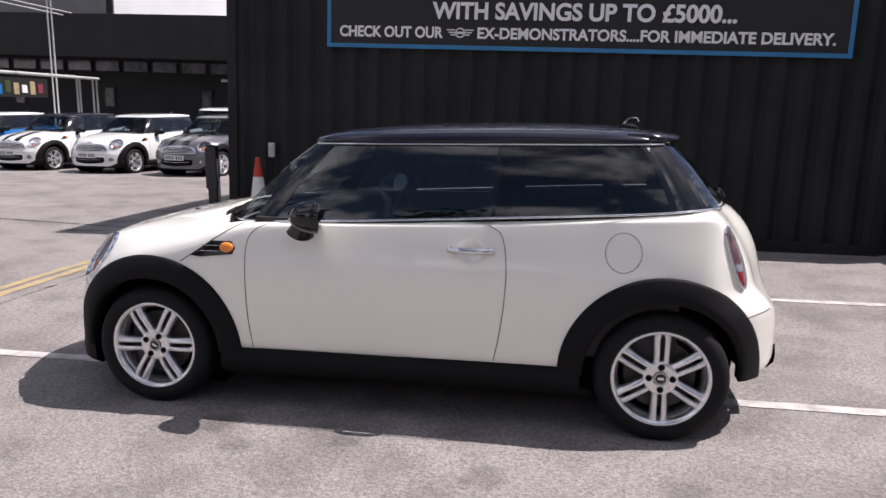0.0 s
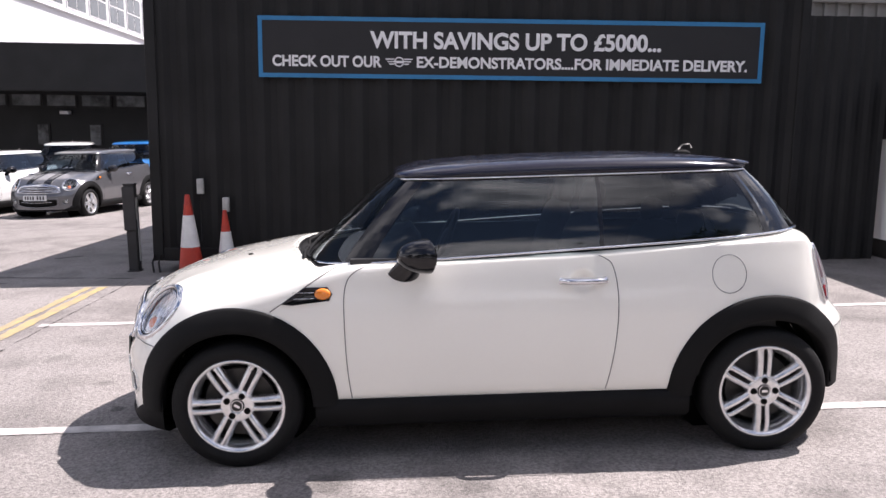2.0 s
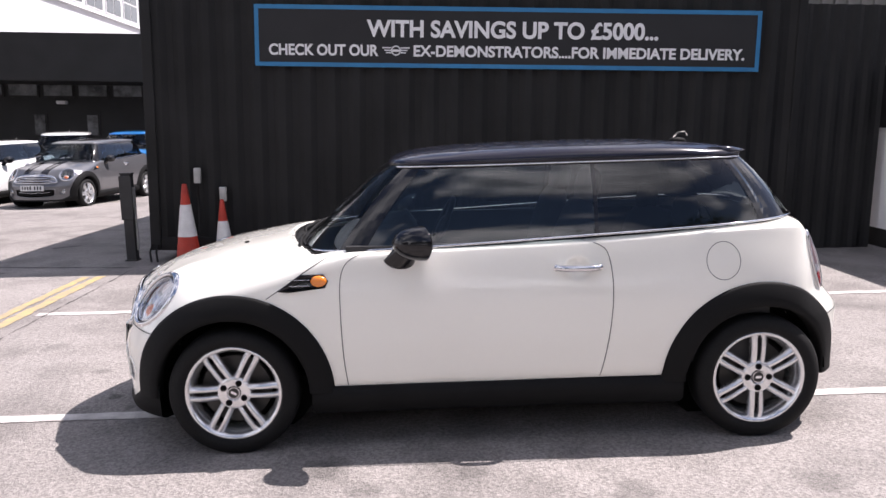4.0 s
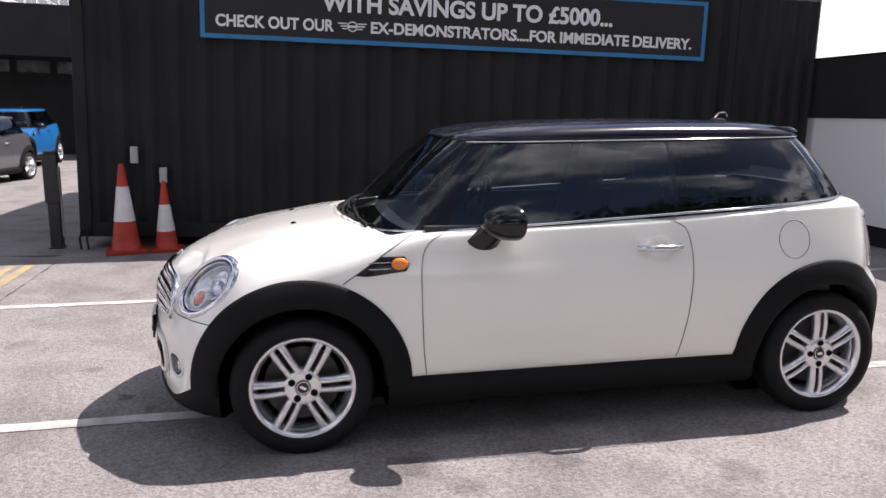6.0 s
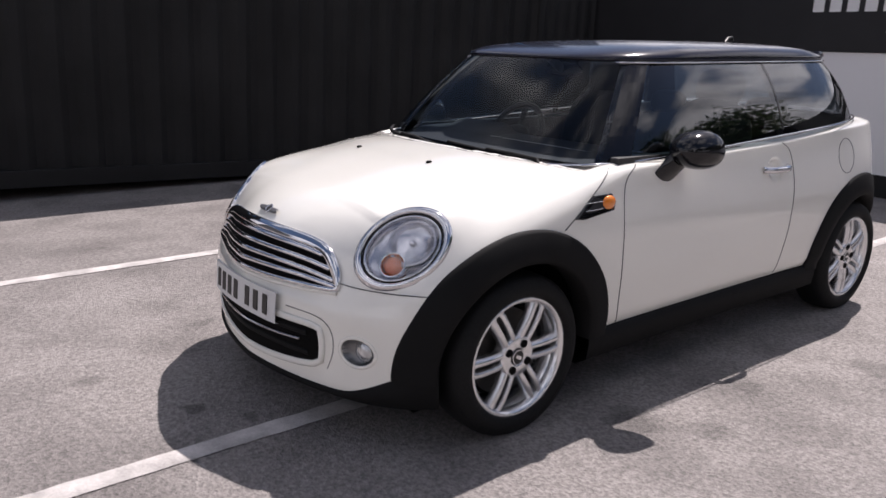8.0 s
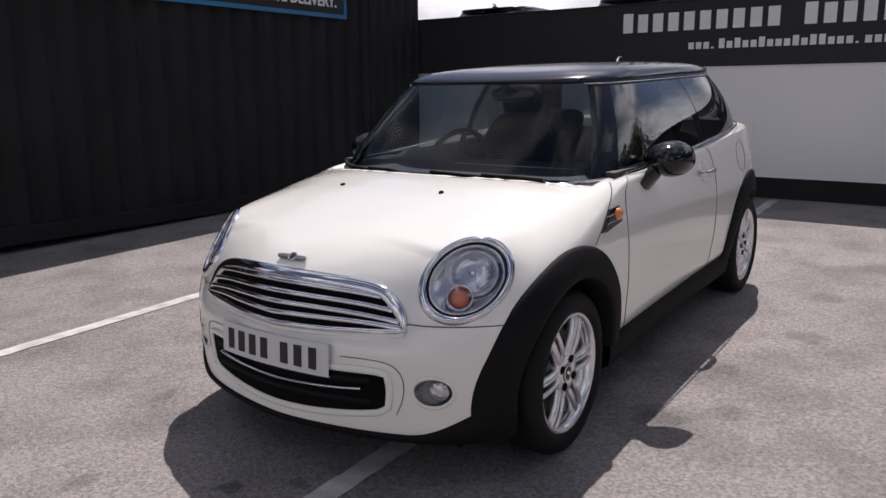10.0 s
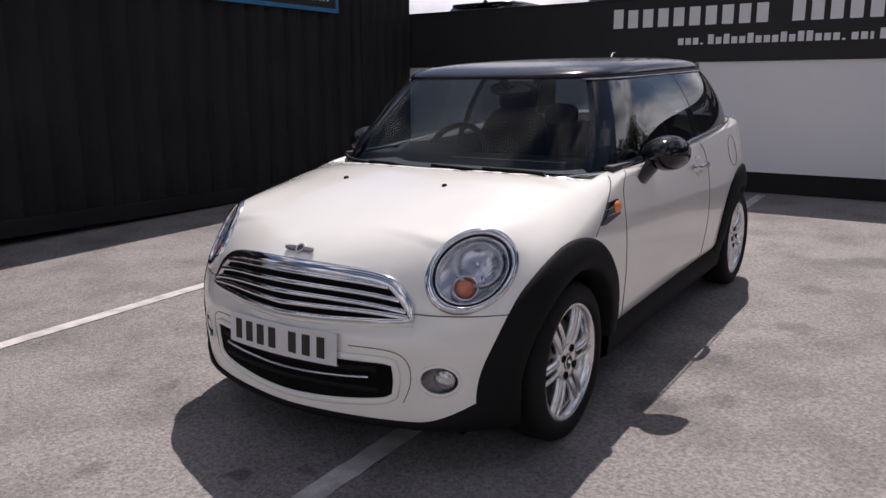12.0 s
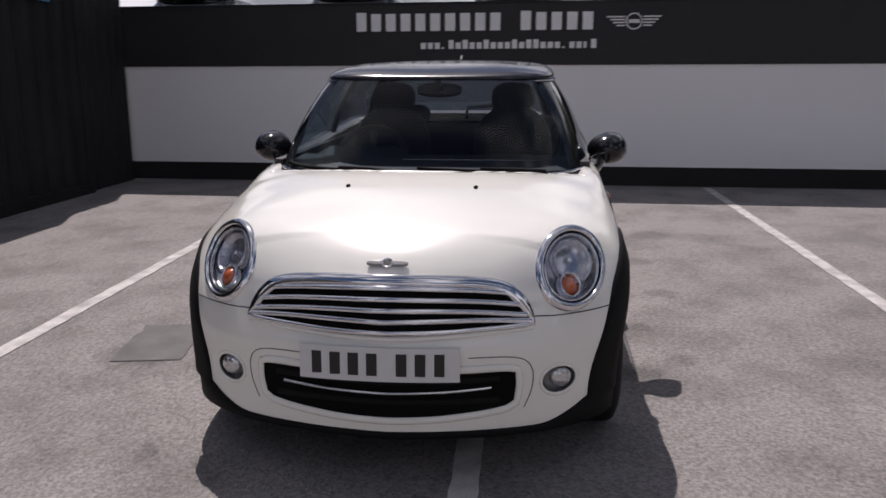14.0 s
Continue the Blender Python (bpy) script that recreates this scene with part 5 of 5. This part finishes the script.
for s in (-1, 1):
    seat = new("front_seat")
    seat.parent = car
    seat["label"] = "dark cloth front seat with headrest"
    bm = bmesh.new()
    cushion(bm, (0.12, s * 0.36, 0.52), (0.26, 0.24, 0.09))
    part("seat_base", bm, M_FABRIC, seat, smooth=True)
    bm = bmesh.new()
    cushion(bm, (0.40, s * 0.36, 0.80), (0.08, 0.235, 0.34), 3.0, 0.24)
    part("backrest", bm, M_FABRIC, seat, smooth=True)
    bm = bmesh.new()
    cushion(bm, (0.50, s * 0.36, 1.185), (0.05, 0.13, 0.095), 2.8, 0.2)
    part("headrest", bm, M_FABRIC, seat, smooth=True)
    for o in (-0.05, 0.05):
        bm = bmesh.new()
        sweep(bm, [(0.47, s * 0.36 + o, 1.06), (0.50, s * 0.36 + o, 1.18)], 0.007)
        part("headrest_post", bm, M_CHROME, seat, smooth=True)
    bm = bmesh.new()
    cushion(bm, (1.02, s * 0.32, 1.05), (0.045, 0.12, 0.075), 2.8, 0.2)
    part("rear_headrest", bm, M_FABRIC, car, smooth=True)
bm = bmesh.new()
cushion(bm, (0.98, 0, 0.75), (0.08, 0.60, 0.27), 4.0, 0.25)
cushion(bm, (0.80, 0, 0.52), (0.22, 0.60, 0.09), 4.0)
part("rear_bench", bm, M_FABRIC, car, "dark cloth rear bench", smooth=True)
steer = new("steering_wheel")
steer.parent = car
steer.matrix_local = pose(-0.22, 0.36, 0.90, 0, -64, 0)
bm = bmesh.new()
sweep(bm, [(0.18 * math.cos(a), 0.18 * math.sin(a), 0) for a in AN], 0.016, closed=True, sides=8)
part("rim", bm, M_DASH, steer, "black steering wheel rim", smooth=True)
bm = bmesh.new()
cushion(bm, (0, 0, -0.01), (0.07, 0.075, 0.03))
for a in (0.5 * math.pi, 1.5 * math.pi, 0):
    sweep(bm, [(0.05 * math.cos(a), 0.05 * math.sin(a), -0.01), (0.175 * math.cos(a), 0.175 * math.sin(a), 0)], 0.015)
part("hub", bm, M_DASH, steer, smooth=True)
imr = new("interior_mirror")
imr.parent = car
bm = bmesh.new()
cushion(bm, (-0.26, 0.0, 1.255), (0.02, 0.115, 0.035), 2.6)
part("housing", bm, M_GLOSS, imr, smooth=True)
bm = bmesh.new()
sweep(bm, [(-0.28, 0, 1.26), (-0.36, 0, 1.31)], 0.02)
part("mount", bm, M_DASH, imr, smooth=True)


# ---- lettering bars on the fascia ----
def wall_bar(y0, y1, z0, z1, material, name="letter_bar", depth=0.004):
    return part(name, block((-0.024, min(y0, y1), g + z0), (-0.02 - 0.0005, max(y0, y1), g + z1)), material, wall)


name_y0, name_y1 = 1.56, -1.19
slots = 16
step = (name_y1 - name_y0) / (slots - 0.2)
for i in range(slots):
    if i == 10:
        continue
    y = name_y0 + step * i
    wall_bar(y, y + step * 0.66, 1.70, 1.895 if i not in (0, 11) else 1.91, M_GREYLET)
step = (-1.235 - 0.80) / 25
for i in range(25):
    y = 0.80 + step * i
    tall = i in (4, 6, 9, 13, 15, 16, 24)
    wall_bar(y, y + step * (0.35 if i in (3, 20, 23) else 0.72), 1.497, 1.515 if i in (3, 20) else 1.597 if tall else 1.568, M_GREYLET)
bm = bmesh.new()
cy, cz, r = -1.62, g + 1.785, 0.085
sweep(bm, [(-0.024, cy + r * math.cos(a), cz + r * math.sin(a)) for a in AN], 0.008, closed=True, sides=6)
part("emblem_ring", bm, M_GREYLET, wall, "plain ring emblem")
part("emblem_bar", block((-0.026, cy - 0.06, cz - 0.02), (-0.0205, cy + 0.06, cz + 0.02)), M_GREYLET, wall)
for k in (-1, 1):
    for j in range(4):
        a, b = sorted((cy + k * 0.10, cy + k * (0.30 - 0.035 * j)))
        part("emblem_wing", block((-0.025, a, cz + 0.05 - 0.032 * j - 0.008), (-0.0205, b, cz + 0.05 - 0.032 * j + 0.008)), M_GREYLET, wall)


# ---- cones, post and boxes along the container ----
M_ORANGE = mat("cone_red", (0.40, 0.032, 0.015), 0.55, vary=0.25, scale=8, fine=60)
M_SLEEVE = mat("reflective_sleeve", (0.62, 0.62, 0.62), 0.4, vary=0.15, scale=10)
M_GALV = mat("grey_plastic", (0.42, 0.42, 0.41), 0.55, vary=0.2, scale=12)
M_POST = mat("dark_post_paint", (0.022, 0.022, 0.024), 0.55, vary=0.3, scale=5)


def cone(x, y, h, white, label):
    root = thing("traffic_cone", label, "traffic cone", on_lot(x, y, random.Random(int(h * 100)).uniform(0, 60)), group="traffic cones")
    rb, rt = h * 0.155, h * 0.028
    bm = bmesh.new()
    w = h * 0.22
    box(bm, (-w, -w, 0), (w, w, 0.035))
    bmesh.ops.bevel(bm, geom=bm.edges[:], offset=0.012, segments=2, affect="EDGES")
    part("base", bm, M_ORANGE, root)
    bm = bmesh.new()
    prof = [(rb + 0.01, 0.034)] + [(rb + (rt - rb) * t, 0.04 + (h - 0.04) * t) for t in np.linspace(0, 1, 8)] + [(rt * 0.6, h), (rt * 0.5, h - 0.02)]
    lathe(bm, prof, 28, axis="Z")
    bmesh.ops.recalc_face_normals(bm, faces=bm.faces)
    part("body", bm, M_ORANGE, root, smooth=True)
    bm = bmesh.new()
    rows = [(rb + (rt - rb) * (z - 0.04) / (h - 0.04) + 0.003, z) for z in np.linspace(h * white[0], h * white[1], 5)]
    lathe(bm, rows, 28, axis="Z")
    bmesh.ops.recalc_face_normals(bm, faces=bm.faces)
    part("sleeve", bm, M_SLEEVE, root, "white reflective sleeve", smooth=True)


cone(-2.87, 4.34, 0.90, (0.36, 0.75), "tall red and white traffic cone against the container")
cone(-2.48, 4.37, 0.72, (0.29, 0.67), "small red and white traffic cone against the container")

for x, z0, z1, w in ((-2.80, 0.80, 0.97, 0.036), (-2.52, 0.60, 0.76, 0.036)):
    sock = thing("socket_box", "grey electrical box on the container side", "electrical box", ALONG @ pose(0, 0, 0.02), group="electrical boxes")
    part("case", block((x - w, WALL_Y - 0.055, z0), (x + w, WALL_Y, z1)), M_GALV, sock, bevel=0.008)
    part("cover", block((x - w * 0.75, WALL_Y - 0.066, z0 + 0.05), (x + w * 0.75, WALL_Y - 0.055, z1 - 0.02)), M_GALV, sock, bevel=0.004)
    bm = bmesh.new()
    sweep(bm, [(x, WALL_Y - 0.02, z0), (x, WALL_Y - 0.02, 0.25)], 0.011)
    part("conduit", bm, M_STEEL, sock, smooth=True)

post = thing("gate_post", "dark steel post with a pale hinge plate", "post", on_lot(-3.62, 4.72))
part("shaft", block((-0.055, -0.055, 0), (0.055, 0.055, 1.0)), M_POST, post, bevel=0.006)
part("cap", block((-0.062, -0.062, 1.0), (0.062, 0.062, 1.012)), M_POST, post)
part("lock_box", block((-0.07, -0.075, 0.48), (0.07, -0.055, 0.98)), M_POST, post, bevel=0.006)
part("hinge_plate", block((0.056, -0.03, 0.60), (0.075, 0.03, 0.85)), M_GALV, post, bevel=0.003)
part("rod", block((0.060, -0.012, 0.12), (0.078, 0.012, 0.60)), M_GALV, post)
part("foot_plate", block((-0.07, -0.07, 0), (0.07, 0.07, 0.014)), M_POST, post)

# sheet roof behind the hoarding
M_BEIGE = mat("beige_cladding", (0.21, 0.205, 0.195), 0.6, vary=0.2, scale=2)
shed = thing("far_shed", "pale ribbed metal shed roof edge beyond the hoarding", "shed")
bm = bmesh.new()
pts = []
for i in range(16):
    a = 3.9 + i * 0.2
    pts += [(a, 0.0), (a + 0.14, 0.0), (a + 0.15, 0.04), (a + 0.19, 0.04)]
grid(bm, [[(x, 7.3 - d, z) for z in (0.0, 3.5)] for x, d in pts])
part("ribbed_wall", bm, M_BEIGE, shed)
part("fascia", block((3.85, 7.2, 3.5), (7.2, 7.45, 3.62)), M_BEIGE, shed)


# ---- other cars ----
def repaint(root, m, swap, label, group):
    """A copy of the car in other colours."""
    ob = copy_thing(root, m)
    tagged(ob, label, "car", group)
    for o in ob.children_recursive:
        if o.type == "MESH" and o.data.materials and o.data.materials[0] in swap:
            o.data = o.data.copy()
            o.data.materials[0] = swap[o.data.materials[0]]
    return ob


M_WHITE = mat("white_car_paint", (0.80, 0.80, 0.80), 0.28, vary=0.015, coat=1.0)
M_GREYCAR = mat("grey_car_paint", (0.13, 0.13, 0.14), 0.3, metal=0.5, vary=0.05, coat=1.0)
M_BLUECAR = mat("blue_car_paint", (0.012, 0.15, 0.42), 0.3, vary=0.04, coat=1.0)
M_REDCAR = mat("red_car_paint", (0.30, 0.02, 0.02), 0.3, vary=0.04, coat=1.0)
M_BLACKCAR = mat("black_car_paint", (0.012, 0.012, 0.014), 0.25, vary=0.1, coat=1.0)
ROW = "cars parked across the lot"
grey_car = repaint(car, on_lot(-7.75, 13.7, 80), {M_CREAM: M_GREYCAR, M_ROOF: M_GREYCAR, M_REFLECT: M_GLOSS}, "grey three-door hatchback with dark bonnet stripes", ROW)
def bonnet_stripes(root):
    for y in (-0.2, 0.2):
        pts, nrm = drape([(x, y, 1.2) for x in np.linspace(-1.78, -1.08, 24)], (0, 0, -1), 0.001)
        strip("bonnet_stripe", pts, nrm, 0.15, 0.0015, M_GLOSS, root, "dark bonnet stripe")


bonnet_stripes(grey_car)
repaint(car, on_lot(-10.05, 13.9, 80), {M_CREAM: M_WHITE, M_ROOF: M_WHITE}, "white three-door hatchback with white roof", ROW)
bonnet_stripes(repaint(car, on_lot(-12.4, 14.2, 80), {M_CREAM: M_WHITE}, "white three-door hatchback with black roof and bonnet stripes", ROW))
repaint(car, on_lot(-14.8, 14.5, 80), {M_CREAM: M_BLUECAR, M_ROOF: M_WHITE}, "blue three-door hatchback with white roof", ROW)
TALL = Matrix.Scale(1.12, 4)
repaint(car, on_lot(-10.5, 19.2, 108) @ TALL, {M_CREAM: M_GREYCAR, M_ROOF: M_WHITE}, "tall grey hatchback with white roof in the second row", ROW)
repaint(car, on_lot(-8.5, 19.2, 90) @ TALL, {M_CREAM: M_BLUECAR, M_ROOF: M_BLUECAR}, "tall bright blue hatchback in the second row", ROW)

deck = tagged(part("raised_deck", block((5.4, -30, -0.5), (40, 9.5, 1.08)), M_ASPHALT), "raised parking deck behind the boundary wall", "ground", kind="structure")
BACK = "cars on the raised deck"
for y, m, lab in ((4.1, M_BLACKCAR, "black hatchback on the raised deck behind the wall"), (1.9, M_GREYCAR, "grey hatchback on the raised deck behind the wall"), (-0.3, M_BLACKCAR, "black hatchback on the raised deck behind the wall"), (-2.5, M_REDCAR, "red hatchback on the raised deck behind the wall"), (-4.7, M_BLUECAR, "blue hatchback on the raised deck behind the wall")):
    repaint(car, pose(7.45, y, 1.08, 0, 0, 180), {M_CREAM: m, M_ROOF: m}, lab, BACK)

# ---- buildings beyond the lot ----
M_WALLWHITE = mat("white_render", (0.60, 0.60, 0.62), 0.7, vary=0.08, scale=0.5, fine=8)
M_PANE = mat("window_pane", (0.06, 0.07, 0.08), 0.08, vary=0.3, scale=0.6)
M_FRAME = mat("pale_frame", (0.62, 0.62, 0.63), 0.5)
M_SMOKE = mat("dim_pane", (0.10, 0.105, 0.11), 0.12, vary=0.7, scale=1.7, fine=9)
M_SOUTHDARK = mat("darkened_south_face", (0.15, 0.15, 0.155), 0.5, vary=0.15, scale=1.5, fine=12)
shop = thing("black_showroom", "long black-clad showroom with a strip of windows", "building")
part("front_wall", block((-60, 25, -1.5), (8, 25.4, 4.4)), M_HOARD, shop)
part("roof", block((-60, 25.0, 4.18), (8, 31, 4.33)), M_HOARD, shop)
part("fascia", block((-60, 22.4, 2.80), (8, 24.99, 4.37)), M_HOARD, shop, "deep black fascia over the windows", bevel=0.03)
for i in range(22):
    x = -30 + i * 1.25
    win = part("window", block((x, 24.96, 2.34), (x + 1.12, 25.0, 2.86)), M_HOARD, shop)
    part("pane", block((x + 0.06, 24.94, 2.40), (x + 1.06, 24.958, 2.80)), M_SMOKE, win)
for x in (-14.15, -12.26, -18.4, -22.5):
    win = part("window", block((x, 24.96, 0.93), (x + 0.5, 25.0, 1.78)), M_HOARD, shop)
    part("pane", block((x + 0.06, 24.94, 0.99), (x + 0.44, 24.958, 1.72)), M_SMOKE, win)
for x in (-34, -27, -20, -13.2, -6):
    lampb = part("wall_light", block((x, 24.75, 2.1), (x + 0.34, 24.99, 2.22)), M_FRAME, shop, "pale wall light", bevel=0.03)
white_block = thing("white_office_block", "tall white office block with rows of windows", "building")
part("wall", block((-44, 24.0, 4.4), (-17.4, 72, 15)), M_WALLWHITE, white_block)
# dark grey sheet added over the south face: its colour deepens the shade there
part("south_dark_sheet", block((-44, 23.9, 4.4), (-17.46, 23.997, 15)), M_SOUTHDARK, white_block, "dark grey sheet that deepens the shaded south side")
part("corner_post", block((-17.455, 23.88, 4.4), (-17.2, 23.998, 15)), M_HOARD, white_block)
part("parapet", block((-44.2, 23.8, 15), (-17.2, 72.2, 15.4)), M_WALLWHITE, white_block)
part("ledge", block((-17.4, 24.0, 7.25), (-17.25, 72, 7.4)), M_WALLWHITE, white_block)
for zz in (7.5, 11.2):
    for i in range(14):
        y = 33.0 + i * 2.75
        win = part("window", block((-17.4, y, zz), (-17.34, y + 2.3, zz + 2.1)), M_FRAME, white_block)
        for j in range(2):
            for k in range(2):
                part("pane", block((-17.345, y + 0.08 + j * 1.11, zz + 0.08 + k * 1.0), (-17.325, y + 1.1 + j * 1.11, zz + 0.98 + k * 1.0)), M_PANE, win)
M_LEAF = mat("leaves", (0.045, 0.075, 0.022), 0.6, vary=0.5, scale=1.5, fine=20)
M_BOARD = mat("red_board", (0.20, 0.03, 0.05), 0.6)
# steel masts, canopy rails, a low rail shelter and a coloured board
def tube(name, a, b, radius, parent, material=M_GALV):
    bm = bmesh.new()
    sweep(bm, [Vector(a), Vector(b)], radius, sides=8)
    return part(name, bm, material, parent, smooth=True)


mast = thing("lamp_mast", "pair of tall thin steel masts behind the parked cars", "mast", SLOPE.copy())
for x in (-14.50, -14.37):
    tube("post", (x, 16.6, -0.4), (x, 16.6, 7.5), 0.020, mast)
part("cross_bar", block((-14.5, 16.58, 5.2), (-14.37, 16.62, 5.24)), M_GALV, mast)
gantry = thing("canopy_frame", "thin grey steel canopy frame before the showroom", "canopy", SLOPE.copy())
for dz in (0.0, 0.14):
    tube("rail", (-17.6, 16.8, 4.9 - dz), (-18.4, 25.1, 4.9 - dz), 0.022, gantry)
for y in (24.5, 25.0):
    tube("drop_post", (-18.36, y - 0.2, 4.2), (-18.36, y - 0.2, 4.9), 0.03, gantry)
shelter = thing("trolley_shelter", "low grey tubular shelter with a coloured board", "shelter", SLOPE.copy())
tube("top_rail", (-15.1, 12.6, 2.4), (-15.88, 20.9, 2.4), 0.05, shelter)
for y in (19.65, 19.8, 20.52, 20.74):
    tube("post", (-15.85, y, -0.5), (-15.85, y, 2.4), 0.028, shelter)
part("board", block((-16.36, 16.66 - 1.0, 1.72), (-16.3, 18.67 + 0.1, 2.31)), M_HOARD, shelter, "dark display board with coloured squares")
bar_paint = (M_BLUECAR, M_BOARD, M_BLUECAR, M_LEAF, M_YELLOW, M_LETTER, M_YELLOW, M_BOARD)
for i, m in enumerate(bar_paint):
    y = 16.66 - 0.9 + i * (18.67 - 16.66 + 0.9) / len(bar_paint)
    part("colour_bar", block((-16.3, y, 1.72 + 0.08 + 0.05 * (i % 2)), (-16.285, y + 0.22, 2.31 - 0.1 - 0.06 * (i % 3))), m, shelter)

# ---- trees and a low wall on the open side, which the windows mirror ----
M_BARK = mat("bark", (0.09, 0.07, 0.055), 0.9, vary=0.4, scale=8, fine=60, bump=0.5)


def tree(x, y, h, seed):
    rng = random.Random(seed)
    root = thing("tree", "leafy broad tree on the open side of the lot", "tree", Matrix.Translation((x, y, lot_height(x))), group="trees by the lot")
    bm = bmesh.new()
    sweep(bm, [(0, 0, -0.1), (0.1, 0.05, h * 0.25), (0.02, 0.1, h * 0.5), (0.15, 0, h * 0.75)], h * 0.022, sides=8)
    tips = []
    for i in range(12):
        a, z = rng.uniform(0, 6.28), h * rng.uniform(0.25, 0.6)
        tip = Vector((math.cos(a) * h * rng.uniform(0.18, 0.34), math.sin(a) * h * rng.uniform(0.18, 0.34), z + h * rng.uniform(0.12, 0.32)))
        sweep(bm, [(0.05, 0.05, z), tip * 0.5 + Vector((0, 0, z * 0.45)), tip], h * 0.008, sides=5)
        tips.append(tip)
    tips += [Vector((0, 0, h * k)) for k in (0.7, 0.8, 0.9)]
    part("trunk", bm, M_BARK, root, smooth=True)
    bm = bmesh.new()
    for tip in tips:
        for _ in range(150):
            c = tip + Vector([rng.gauss(0, h * 0.075) for _ in range(3)])
            u = Vector([rng.uniform(-1, 1) for _ in range(3)]).normalized()
            v = u.orthogonal().normalized()
            k = h * rng.uniform(0.012, 0.026)
            bm.faces.new([bm.verts.new(c + u * k), bm.verts.new(c + v * k * 0.6), bm.verts.new(c - u * k), bm.verts.new(c - v * k * 0.6)])
    part("crown", bm, M_LEAF, root, "dense green leaves")


for i in range(18):
    tree(-46 + i * 5.1, -25 - 3.2 * math.sin(i * 2.3), 11.2 + 1.9 * math.sin(i * 1.7) + 3.5 * smooth(9, 13, i), 20 + i)
far = tagged(part("boundary_wall_south", block((-60, -40.4, -1), (60, -40, 3.2)), M_BEIGE), "plain pale wall on the open side", "wall", kind="structure")
